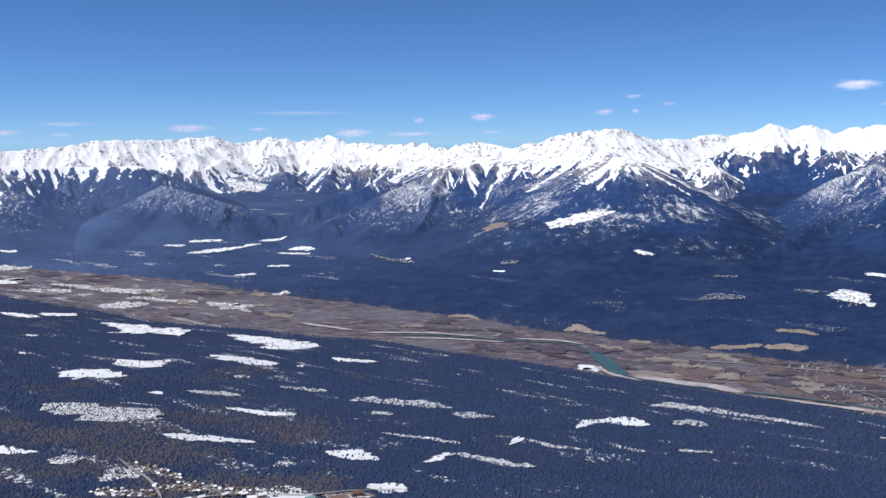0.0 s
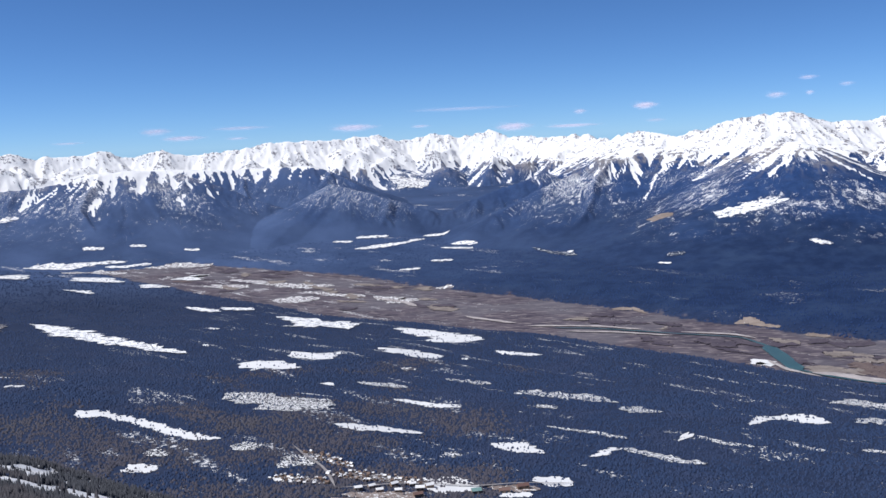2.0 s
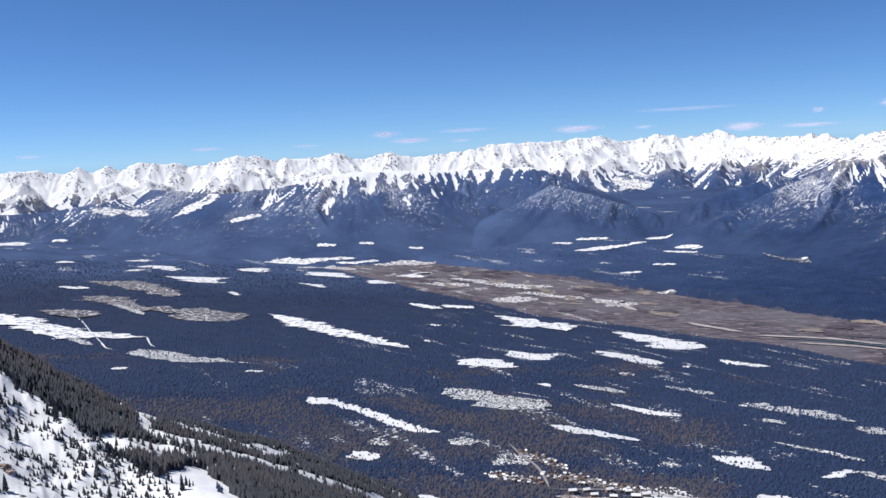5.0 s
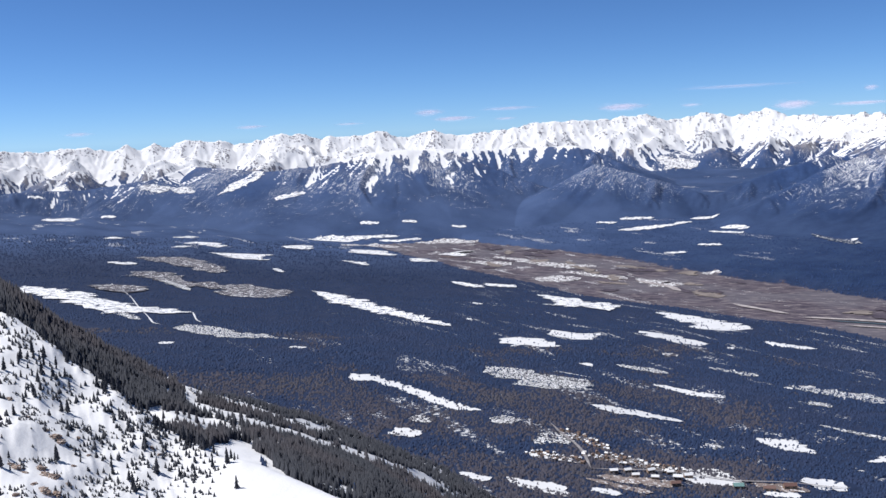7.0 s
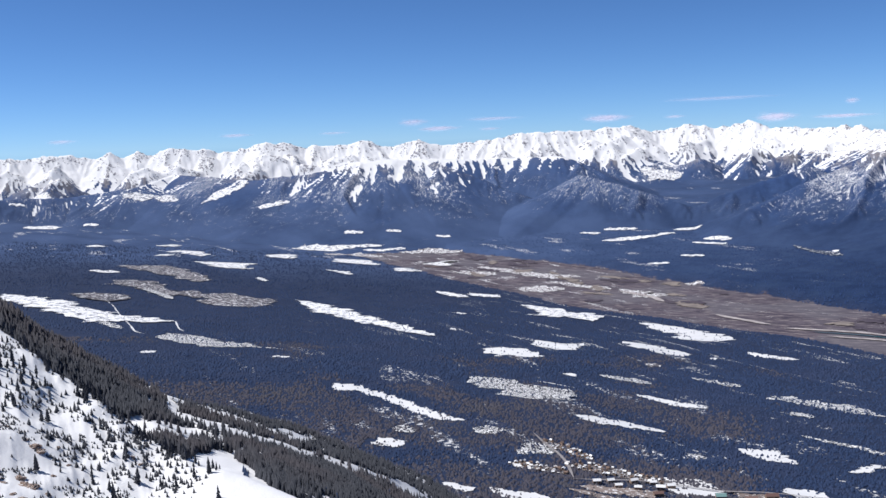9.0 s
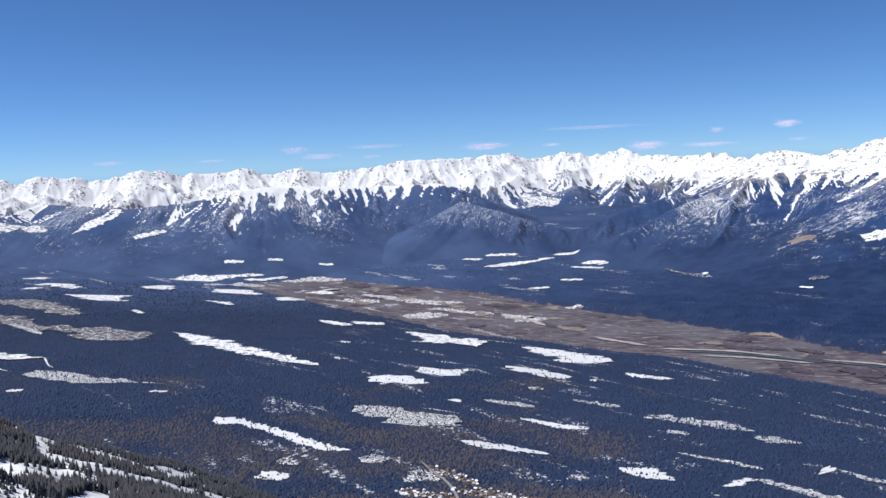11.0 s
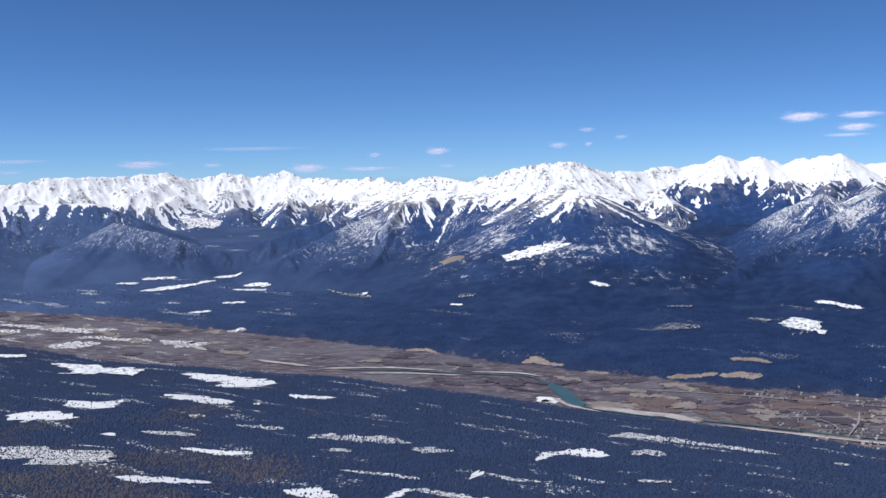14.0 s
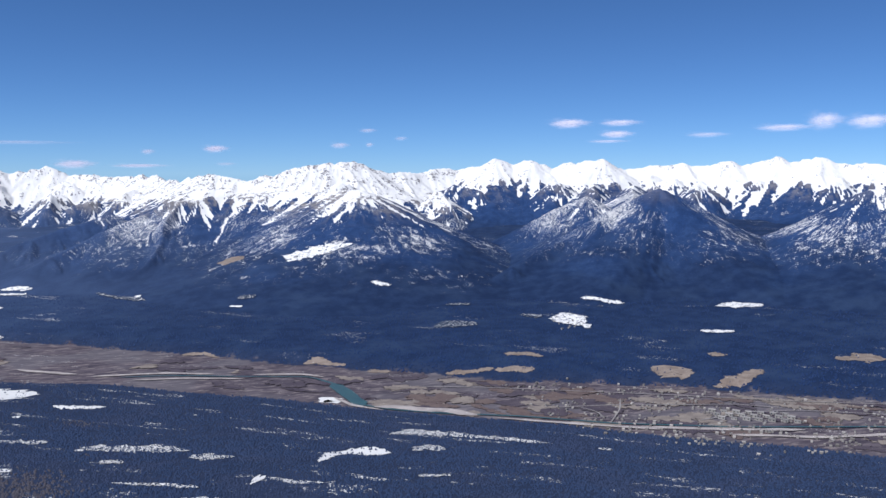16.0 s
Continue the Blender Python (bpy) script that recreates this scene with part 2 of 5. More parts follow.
# ---- the ranges: crest lines as (bearing, distance, elevation angle) from the lookout ----
RANGES = {
    "north_crest": dict(crest=((-75, 4300, -0.2), (-52, 4350, -0.1), (-46.4, 4400, -0.14), (-44.2, 4400, -0.3), (-43.3, 4380, -0.1), (-40.9, 4350, -0.37),
                         (-40.1, 4350, 0.0), (-39.6, 4350, -0.33), (-38.5, 4350, -0.04), (-37.9, 4330, -0.34), (-36.8, 4330, 0.05), (-34.8, 4300, -0.03),
                         (-34.0, 4300, -0.34), (-32.8, 4280, -0.1), (-31.2, 4250, 0.19), (-30.2, 4250, 0.2), (-29.2, 4250, -0.12), (-26.9, 4250, -0.1),
                         (-25.5, 4250, 0.13), (-24.1, 4250, -0.32)), length=420, steep=0.78, gap=(150, 380), rib=15, line=180, deep=75, frost=0.7, rock=0.85, strata=0.3, rough=1.5, tooth=9),
    "middle_crest": dict(crest=((-24.1, 4250, -0.32), (-22.1, 4250, 0.06), (-20.7, 4250, -0.34), (-18.0, 4230, -0.1), (-15.9, 4250, 0.25), (-13.8, 4280, 0.29),
                          (-12.6, 4300, 0.14), (-10.9, 4330, 0.37), (-9.4, 4350, 0.44), (-8.6, 4370, 0.15), (-7.5, 4380, 0.06), (-5.9, 4390, 0.36),
                          (-4.5, 4390, 0.04), (-2.8, 4380, 0.48), (-1.9, 4350, 0.15), (-0.8, 4300, 0.0), (0.7, 4200, -0.1), (3.0, 4100, -0.02)), length=420, steep=0.78, gap=(150, 380), rib=15, line=196, deep=80, frost=0.6, rock=0.85, strata=0.4, rough=1.5, tooth=9),
    "rocky_crest": dict(crest=((3.0, 4100, -0.02), (3.9, 3900, -0.33), (4.7, 3750, -0.42), (6.0, 3600, -0.02), (7.3, 3550, -0.18), (8.4, 3520, -0.38), (10.7, 3500, 0.29),
                         (12.7, 3500, 0.59), (14.5, 3500, 0.73), (15.7, 3520, 0.39), (17.6, 3560, 0.09), (18.6, 3600, 0.09), (19.8, 3650, 0.39), (20.9, 3680, 0.19)), length=420, steep=0.70, gap=(110, 240), rib=16, line=196, deep=70, frost=0.9, rock=0.8, strata=1.0, rough=1.5, tooth=10),
    "east_crest": dict(crest=((20.9, 3680, 0.19), (23.2, 3650, 0.97), (24.3, 3650, 0.6), (24.9, 3650, 0.83), (26.2, 3650, 0.6), (27.7, 3650, 0.69), (29.5, 3650, 0.96),
                        (30.5, 3680, 0.39), (32.0, 3700, 0.42), (34.3, 3700, 0.68), (35.5, 3700, 0.48), (36.6, 3700, 0.8), (38.1, 3700, 0.6), (39.2, 3700, 0.86),
                        (40.1, 3700, 0.66), (41.7, 3650, 1.0), (42.6, 3650, 0.65), (45.2, 3600, 0.54), (52, 3600, 0.6), (75, 3600, 0.6)), length=420, steep=0.70, gap=(160, 340), rib=15, line=262, deep=85, frost=0.2, rock=0.6, strata=0.35, rough=1.3, tooth=10),
    "north_front": dict(crest=((-75, 3600, -2.2), (-50, 3600, -2.4), (-44.9, 3600, -2.46), (-42.2, 3600, -2.47), (-39.1, 3550, -2.0), (-36.5, 3700, -1.5)), length=500, steep=0.55, gap=(150, 300), rib=16, line=185, deep=70, frost=0.5, rock=0.1, strata=0.0, rough=0.9, tooth=3),
    "speckled_front": dict(crest=((-36.5, 3700, -1.5), (-34.3, 3500, -1.58), (-31.7, 3400, -1.87), (-29.0, 3350, -1.83), (-26.2, 3350, -1.2), (-24.2, 3350, -1.08), (-21.8, 3350, -1.18),
                            (-19.1, 3250, -2.24), (-16.4, 3150, -3.37), (-14.0, 3050, -4.47), (-10.5, 2950, -5.4)), length=500, steep=0.55, gap=(170, 320), rib=14, line=214, deep=75, frost=0.7, rock=0.3, strata=0.5, rough=0.8, tooth=3),
    "dark_front": dict(crest=((-22.1, 3750, -1.1), (-18.7, 3750, -1.3), (-16.3, 3750, -1.3), (-13.6, 3700, -1.26), (-12.0, 3650, -1.83), (-10.3, 3550, -2.89), (-7.4, 3450, -3.97), (-5.1, 3350, -4.6)), length=500, steep=0.55, gap=(170, 320), rib=16, line=216, deep=60, frost=0.4, rock=0.1, strata=0.0, rough=0.9, tooth=3),
    "rocky_front": dict(crest=((-3.5, 2565, -5.1), (-0.8, 2655, -3.77), (0.7, 2700, -2.99), (3.9, 2790, -1.6), (7.1, 2835, -1.1), (10.4, 2790, -1.0), (13.0, 2700, -0.9), (15.1, 2610, -0.62),
                         (17.9, 2520, -2.48), (21.6, 2385, -4.55), (23.0, 2295, -5.9)), length=500, steep=0.60, gap=(140, 260), rib=14, line=230, deep=80, frost=0.95, rock=0.8, strata=1.0, rough=0.9, tooth=4),
    "left_pyramid": dict(crest=((23.4, 2520, -4.89), (26.1, 2682, -2.47), (28.8, 2745, -1.27), (30.5, 2835, -2.2), (31.5, 2970, -1.2), (31.5, 3150, -0.6)), length=500, steep=0.62, gap=(120, 220), rib=13, line=262, deep=75, frost=1.2, rock=0.3, strata=0.3, rough=1.0, tooth=3),
    "middle_pyramid": dict(crest=((23.6, 2205, -6.0), (27.5, 2385, -3.83), (30.8, 2520, -1.77), (32.9, 2565, -0.75), (35.0, 2547, -1.74), (37.9, 2475, -3.68), (40.4, 2385, -5.3)), length=500, steep=0.62, gap=(120, 220), rib=13, line=276, deep=80, frost=1.2, rock=0.3, strata=0.3, rough=1.0, tooth=3),
    "right_pyramid": dict(crest=((38.9, 2475, -4.47), (41.0, 2565, -2.8), (42.7, 2610, -1.66), (44.4, 2610, -0.86), (47.0, 2610, -0.6), (52, 2610, -1.5), (60, 2565, -2.0)), length=500, steep=0.62, gap=(120, 220), rib=13, line=270, deep=80, frost=1.2, rock=0.3, strata=0.3, rough=1.0, tooth=3),
    "near_gate": dict(crest=((-12.4, 3088, -2.38), (-10.1, 3021, -3.06), (-8.1, 2955, -3.68), (-6.2, 2888, -4.39), (-4.3, 2822, -5.21)), length=500, steep=0.55, gap=(120, 240), rib=14, line=205, deep=70, frost=0.6, rock=0.3, strata=0.2, rough=0.9, tooth=3),
    "far_gate": dict(crest=((0.6, 3071, -2.27), (-0.9, 3021, -2.74), (-2.4, 2971, -3.19), (-4.3, 2922, -3.87), (-6.4, 2864, -4.72)), length=500, steep=0.55, gap=(120, 240), rib=14, line=205, deep=70, frost=0.6, rock=0.3, strata=0.2, rough=0.9, tooth=3),
}


def place(bearing, distance, angle):
    b = np.radians(bearing)
    return np.array([distance * np.sin(b), distance * np.cos(b), EYE[2] + distance * np.tan(np.radians(angle))])


# the grid of the land: bearing by distance, finest where the ranges stand
BEARINGS = np.radians(np.concatenate([np.arange(-180, -52, 4.0), np.arange(-52, 50, 0.085), np.arange(50, 180, 4.0)]))
REACH = np.concatenate([np.geomspace(0.03, 60, 20)[:-1], np.geomspace(60, 300, 140)[:-1], np.geomspace(300, 520, 50)[:-1], np.geomspace(520, 1000, 40)[:-1], np.geomspace(1000, 1950, 125)[:-1], np.linspace(1950, 4700, 275)])
RR, BB = np.meshgrid(REACH, BEARINGS, indexing="ij")
XX, YY = RR * np.sin(BB), RR * np.cos(BB)
UU, VV = XX * ALONG[0] + YY * ALONG[1], XX * ACROSS[0] + YY * ACROSS[1]
ZZ = base_land(XX, YY)
OWNER = np.zeros(ZZ.shape, int)
WAY, AWAY = np.zeros(ZZ.shape), np.zeros(ZZ.shape)      # along the nearest ridge, and away from it


def raise_ridge(a, b, steep, length, owner, lean, start):
    """Lift the land to a ridge from a to b, whose flanks fall away on both sides."""
    far = length * (math.exp(min(1.6, 270.0 / (steep * length))) - 1)
    mx, my = (a[0] + b[0]) / 2, (a[1] + b[1]) / 2
    half = np.hypot(b[0] - a[0], b[1] - a[1]) / 2 + far
    rm, bm = np.hypot(mx, my), np.arctan2(mx, my)
    r0, r1 = np.searchsorted(REACH, (rm - half, rm + half))
    turn = np.arcsin(min(0.95, half / rm))
    c0, c1 = np.searchsorted(BEARINGS, (bm - turn, bm + turn))
    if r1 - r0 < 1 or c1 - c0 < 1:
        return
    view = (slice(r0, r1), slice(c0, c1))
    x, y = XX[view] + WARPX[view] * lean, YY[view] + WARPY[view] * lean
    dx, dy = b[0] - a[0], b[1] - a[1]
    k = np.clip(((x - a[0]) * dx + (y - a[1]) * dy) / (dx * dx + dy * dy + 1e-9), 0, 1)
    d = np.hypot(x - a[0] - k * dx, y - a[1] - k * dy)
    z = a[2] + k * (b[2] - a[2]) - steep * length * np.log1p(d / length)
    over = z > ZZ[view]
    ZZ[view] = np.where(over, z, ZZ[view])
    OWNER[view] = np.where(over, owner, OWNER[view])
    side = np.where((x - a[0]) * dy - (y - a[1]) * dx > 0, 313.7, 0.0)
    run = math.hypot(dx, dy) + 1e-9
    along = ((x - a[0]) * dx + (y - a[1]) * dy) / run
    off = np.abs((x - a[0]) * dy - (y - a[1]) * dx) / run
    fan = np.arctan2(np.minimum(along, 0) + np.maximum(along - run, 0), off + 1.0) * 110
    WAY[view] = np.where(over, start + k * run + side + fan, WAY[view])
    AWAY[view] = np.where(over, d, AWAY[view])


def jagged(line, tooth, step):
    """Break a crest line into short uneven steps."""
    out = [line[0]]
    for a, b in zip(line, line[1:]):
        n = max(1, int(np.hypot(*(b - a)[:2]) / step))
        if abs(math.atan2(a[0], a[1])) > 0.95:
            n = 1
        for i in range(1, n):
            p = a + (b - a) * (i / n)
            out.append(p + np.array([dice.uniform(-9, 9), dice.uniform(-9, 9), dice.gauss(-0.2, 0.5) * tooth]))
        out.append(b)
    return out


dice = random.Random(5)
WARPX = 18 * layers(XX / 170, YY / 170, 3, 301) + 3 * layers(XX / 24, YY / 24, 2, 303)
WARPY = 18 * layers(XX / 170, YY / 170, 3, 311) + 3 * layers(XX / 24, YY / 24, 2, 313)
for number, (key, g) in enumerate(RANGES.items()):
    steep, length = g["steep"], g["length"]
    crest = jagged([place(*p) for p in g["crest"]], g["tooth"], 26 if "crest" in key else 60)
    gone, due = 1000.0 * number, 1000.0 * number + 40.0
    for a, b in zip(crest, crest[1:]):
        raise_ridge(a, b, steep, length, number + 1, 0.3, gone)
        n = np.hypot(*(b - a)[:2])
        while due < gone + n:
            root = a + (b - a) * ((due - gone) / n)
            due += dice.uniform(*g["gap"])
            home = -root[:2] / np.hypot(*root[:2])
            across = np.array([-(b - a)[1], (b - a)[0]]) / n
            across = across if across @ home > 0 else -across
            way = across * 0.85 + home * 0.45
            heading = math.atan2(way[1], way[0]) + dice.uniform(-0.45, 0.45)
            if abs(math.atan2(root[0], root[1])) > 0.95:
                continue
            drop = root[2] - base_land(root[0] + home[0] * 400, root[1] + home[1] * 400)
            full = min(800.0, length * (math.exp(0.85 * max(drop, 30) / (steep * length)) - 1)) * dice.uniform(0.7, 1.1)
            p, pieces, rib = root, 5, g["rib"] * dice.uniform(0.6, 1.3)
            for i in range(pieces):
                heading += dice.uniform(-0.28, 0.28)
                k = (i + 1) / pieces
                q = p + np.array([math.cos(heading), math.sin(heading), 0]) * full / pieces
                q[2] = root[2] - steep * length * math.log1p(0.97 * k * full / length) + rib * min(1, 4 * k) * (1 - k) ** 0.6
                raise_ridge(p, q, steep * 1.3, length, number + 1, 0.7, due * 3.7 + k * full)
                if i < 4 and dice.random() < 0.75:
                    h = heading + dice.choice((-1, 1)) * dice.uniform(0.5, 0.9)
                    m = p + (q - p) * dice.random()
                    e = m + np.array([math.cos(h), math.sin(h), 0]) * full * dice.uniform(0.15, 0.3)
                    e[2] = m[2] - np.hypot(*(e - m)[:2]) * steep * dice.uniform(0.75, 0.95)
                    raise_ridge(m, e, steep * 1.35, length, number + 1, 0.9, due * 5.1)
                p = q
        gone += n
    if "crest" in key:      # lesser peaks that stand before the main crest
        for _ in range(int((gone - 1000.0 * number) / 75)):
            a = crest[dice.randrange(len(crest))]
            if abs(math.atan2(a[0], a[1])) > 0.95:
                continue
            home = -a[:2] / np.hypot(*a[:2])
            ahead, h = dice.uniform(90, 420), dice.uniform(0, math.pi)
            m = np.array([*(a[:2] + home * ahead + np.array([-home[1], home[0]]) * dice.uniform(-60, 60)), a[2] - 16 - ahead * dice.uniform(0.16, 0.30)])
            half = np.array([math.cos(h), math.sin(h), 0]) * dice.uniform(25, 110)
            for side in (-1, 1):
                e = m + side * half
                e[2] -= dice.uniform(0.2, 0.55) * np.hypot(*half[:2])
                raise_ridge(m, e, steep * 1.15, length, number + 1, 1.0, dice.uniform(0, 9000))
HILLY = OWNER > 0
ROUGH = np.array([0.0] + [g["rough"] for g in RANGES.values()])[OWNER]
SWAY = 0.25 * layers(XX / 60, YY / 60, 2, 61)
FLUTE = layers(WAY / 13 + SWAY, AWAY / 200, 3, 63, 0.6)
GULLY = layers(WAY / 36 + SWAY, AWAY / 520, 2, 67, 0.45)
ZZ = ZZ + HILLY * ROUGH * ease(20, 120, ZZ) * (1.0 * layers(XX / 60, YY / 60, 5, 51, 0.68) + 3.0 * (crests(XX / 34, YY / 34, 3, 53, 0.6) - 0.72) + 7.0 * (crests(XX / 170, YY / 170, 5, 57, 0.55) - 0.72) + ease(4, 50, AWAY) * (1.3 * FLUTE + 3.2 * GULLY))


def spread(z, rows, cols):
    """A running mean over the grid."""
    for axis, n in ((0, rows), (1, cols)):
        pad = [(0, 0), (0, 0)]
        pad[axis] = (n + 1, n)
        c = np.cumsum(np.pad(z, pad, mode="edge"), axis=axis)
        z = (np.take(c, np.arange(2 * n + 1, c.shape[axis]), axis) - np.take(c, np.arange(0, c.shape[axis] - 2 * n - 1), axis)) / (2 * n + 1)
    return z


# a few shoulders lie open and even
for bx, by, wide in ((540, 2485, 150), (334, 2629, 90), (-1880, 2770, 140), (-2130, 2728, 130), (-529, 3916, 150), (-1640, 2719, 80)):
    k = np.exp(-((XX - bx) ** 2 + (YY - by) ** 2) / wide ** 2)
    rows_, cols_ = slice(*np.searchsorted(REACH, (math.hypot(bx, by) - 3 * wide, math.hypot(bx, by) + 3 * wide))), slice(None)
    ZZ[rows_] += k[rows_] * (spread(spread(ZZ[rows_], 9, 16), 9, 16) - ZZ[rows_])

# hollows hold snow far below the line where the woods begin; steep ribs show their rock
HOLLOW = spread(ZZ, 3, 5) - ZZ + 0.5 * (spread(ZZ, 7, 12) - ZZ)
STEEP = np.hypot(np.gradient(ZZ, axis=0) / np.gradient(REACH)[:, None], np.gradient(ZZ, axis=1) / (np.gradient(BEARINGS)[None] * RR))
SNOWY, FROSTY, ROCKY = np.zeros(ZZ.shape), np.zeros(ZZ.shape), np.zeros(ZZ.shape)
STREAK = layers(XX / 70, YY / 70, 3, 71)
for number, (key, g) in enumerate(RANGES.items()):
    mine = OWNER == number + 1
    x, y, z, hollow = XX[mine], YY[mine], ZZ[mine], HOLLOW[mine]
    flute, gully, streak = FLUTE[mine], GULLY[mine], STREAK[mine]
    line = g["line"] + 10 * layers(x / 300, y / 300, 3, 90 + number)
    under = (line - z) / g["deep"]
    finger = 0.25 - 0.9 * gully - 0.6 * flute - 1.15 * under + 0.10 * np.clip(hollow, -2, 4)
    SNOWY[mine] = np.maximum(ease(-7, 7, z - line - 26 * gully - 12 * flute + 6 * streak), 0.95 * ease(0.0, 0.28, finger) * (under < 1.3))
    # snow specks; the extra share to the left lightens the slopes in place of haze
    FROSTY[mine] = np.maximum(ease(2.5, 0.4, under), 0.12 * ease(200, -1500, x)) * g["frost"] * ease(-0.7, 0.6, layers(x / 190, y / 190, 3, 95) - 0.35 * flute - 0.3 * gully)
    FROSTY[mine] = np.minimum(FROSTY[mine], 1.0)
    bands = layers(z / 11 + 0.5 * streak, WAY[mine] / 130, 2, 97)
    ROCKY[mine] = np.maximum(ease(0.45, 0.9, 0.35 * np.clip(-hollow, -2, 2) + flute + 0.5 * streak) * g["rock"], ease(0.05, 0.40, bands) * ease(-0.5, 0.3, streak + 0.5 * gully) * g["strata"], ease(0.62, 0.98, STEEP[mine] + 0.3 * streak) * min(1.0, 1.5 * g["rock"])) * ease(0.7, 0.0, under)


def land_height(x, y):
    """Height of the finished land."""
    x, y = np.asarray(x, float), np.asarray(y, float)
    r, b = np.hypot(x, y), np.arctan2(x, y)
    i, j = np.interp(r, REACH, np.arange(len(REACH))), np.interp(b, BEARINGS, np.arange(len(BEARINGS)))
    i0, j0 = np.minimum(i.astype(int), len(REACH) - 2), np.minimum(j.astype(int), len(BEARINGS) - 2)
    fi, fj = i - i0, j - j0
    return (ZZ[i0, j0] * (1 - fi) * (1 - fj) + ZZ[i0 + 1, j0] * fi * (1 - fj) + ZZ[i0, j0 + 1] * (1 - fi) * fj + ZZ[i0 + 1, j0 + 1] * fi * fj)


# ---- the land ----
def sheet(name, verts, faces, mat, attrs):
    """A mesh object from arrays of points and quads."""
    used = np.unique(faces)
    back = np.full(len(verts), -1, np.int64)
    back[used] = np.arange(len(used))
    f = back[faces]
    me = bpy.data.meshes.new(name)
    me.vertices.add(len(used)), me.loops.add(f.size), me.polygons.add(len(f))
    me.vertices.foreach_set("co", verts[used].astype(np.float32).ravel())
    me.loops.foreach_set("vertex_index", f.astype(np.int32).ravel())
    me.polygons.foreach_set("loop_start", np.arange(0, f.size, f.shape[1], dtype=np.int32))
    me.polygons.foreach_set("use_smooth", np.ones(len(f), bool))
    for key, value in attrs.items():
        at = me.attributes.new(key, "FLOAT", "POINT")
        at.data.foreach_set("value", value[used].astype(np.float32))
    me.update(calc_edges=True)
    me.materials.append(mat)
    return new(name, me)


bearing_deg = np.degrees(BB)
front_snow = spur(bearing_deg, RR, NEAR_SPUR, 0.24, 1.1)
SNOWY = np.maximum(SNOWY, ease(-9, -5, front_snow - ZZ) * ease(400, 385, RR) * ease(-8, -15, bearing_deg))
woody = ease(-42.5, -40.5, bearing_deg + 1.2 * layers(XX / 25, YY / 25, 2, 161))
SNOWY = np.maximum(SNOWY, ease(520, 505, RR) * woody * (RR < 12 + np.interp(bearing_deg, [p[0] for p in FOREST_SPUR], [p[1] for p in FOREST_SPUR])))
SNOWY = np.maximum(SNOWY, ease(400, 385, RR) * ease(-12, -18, bearing_deg) * np.maximum(woody, (RR < 10 + np.interp(bearing_deg, [p[0] for p in NEAR_SPUR], [p[1] for p in NEAR_SPUR]))))
SNOWY = np.maximum(SNOWY, ease(60, 40, RR))
DRY = ease(-3, 3, VV - near_bank(UU) + 10 * layers(XX / 30, YY / 30, 3, 151)) * ease(3, -3, VV - far_bank(UU) + 14 * layers(XX / 34, YY / 34, 3, 153)) * ease(2650, 2350, UU) * (OWNER == 0)
# where the haze-blue colour goes: past the far bank and far down the valley
HAZE_BLUE = np.maximum(ease(-20, 60, VV - far_bank(UU)), ease(1900, 2400, UU))
# haze painted into the woods' colour: grows with distance and to the left
HAZE_TINT = ease(700, -800, XX) * ease(1700, 2500, RR) * (0.75 + 0.35 * layers(UU / 260, VV / 140, 4, 157))
# on the mountains the lower slopes take the same blue
HAZE_BLUE = np.where(OWNER > 0, ease(190, 60, ZZ + 45 * layers(XX / 160, YY / 160, 4, 155)), HAZE_BLUE)
bench = ease(1150, 1050, VV) * ease(480, 560, RR)
streaks = layers(UU / 150, VV / 28, 4, 131, 0.6)
FROSTY = np.maximum(FROSTY, bench * ease(0.15, 0.7, streaks) * 0.8 * ease(-900, -300, XX))
FROSTY = np.maximum(FROSTY, DRY * ease(0.1, 0.8, layers(UU / 90, VV / 22, 4, 141, 0.6)) * (0.5 + 0.4 * ease(900, 1700, UU)))
# snow between the trees; the rise down the valley partly stands in for haze
FROSTY = np.maximum(FROSTY, (OWNER == 0) * HAZE_BLUE * ease(0.25, 0.9, layers(UU / 170, VV / 60, 4, 137, 0.6)) * (0.55 + 0.3 * ease(900, 1900, UU)))
rows, cols = ZZ.shape
grid = np.arange(rows * cols).reshape(rows, cols)
nxt = np.roll(grid, -1, axis=1)
quads = np.stack([grid[:-1], nxt[:-1], nxt[1:], grid[1:]], -1).reshape(-1, 4)[:, ::-1]
points = np.stack([XX, YY, ZZ], -1).reshape(-1, 3)
flags = {"snow": SNOWY.ravel(), "frost": FROSTY.ravel(), "rock": ROCKY.ravel(), "dry": DRY.ravel(), "haze_blue": HAZE_BLUE.ravel(), "haze_tint": HAZE_TINT.ravel(), "way": WAY.ravel(), "away": AWAY.ravel()}
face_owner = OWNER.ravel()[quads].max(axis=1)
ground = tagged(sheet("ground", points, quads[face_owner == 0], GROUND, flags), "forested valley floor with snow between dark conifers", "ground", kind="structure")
LABELS = {
    "north_crest": "distant jagged range deep in white snow", "middle_crest": "distant snowy summits with white gullies and dark ribs",
    "rocky_crest": "layered grey rock range streaked with snow", "east_crest": "broad snow-covered range with white chutes into forest",
    "north_front": "low forested mountain dusted with snow", "speckled_front": "forested foothill ridge speckled with snow and bare rock",
    "dark_front": "dark blue forested mountain shoulder below snowy peaks", "rocky_front": "forested massif with a rocky snow-streaked summit",
    "left_pyramid": "pyramid-shaped wooded peak with thin snow between trees", "middle_pyramid": "tall pyramid-shaped forested peak with a snowy gully",
    "right_pyramid": "steep forested mountainside with patches of old snow",
    "near_gate": "dark wooded ridge closing the side valley", "far_gate": "wooded rocky ridge running down into the side valley"}
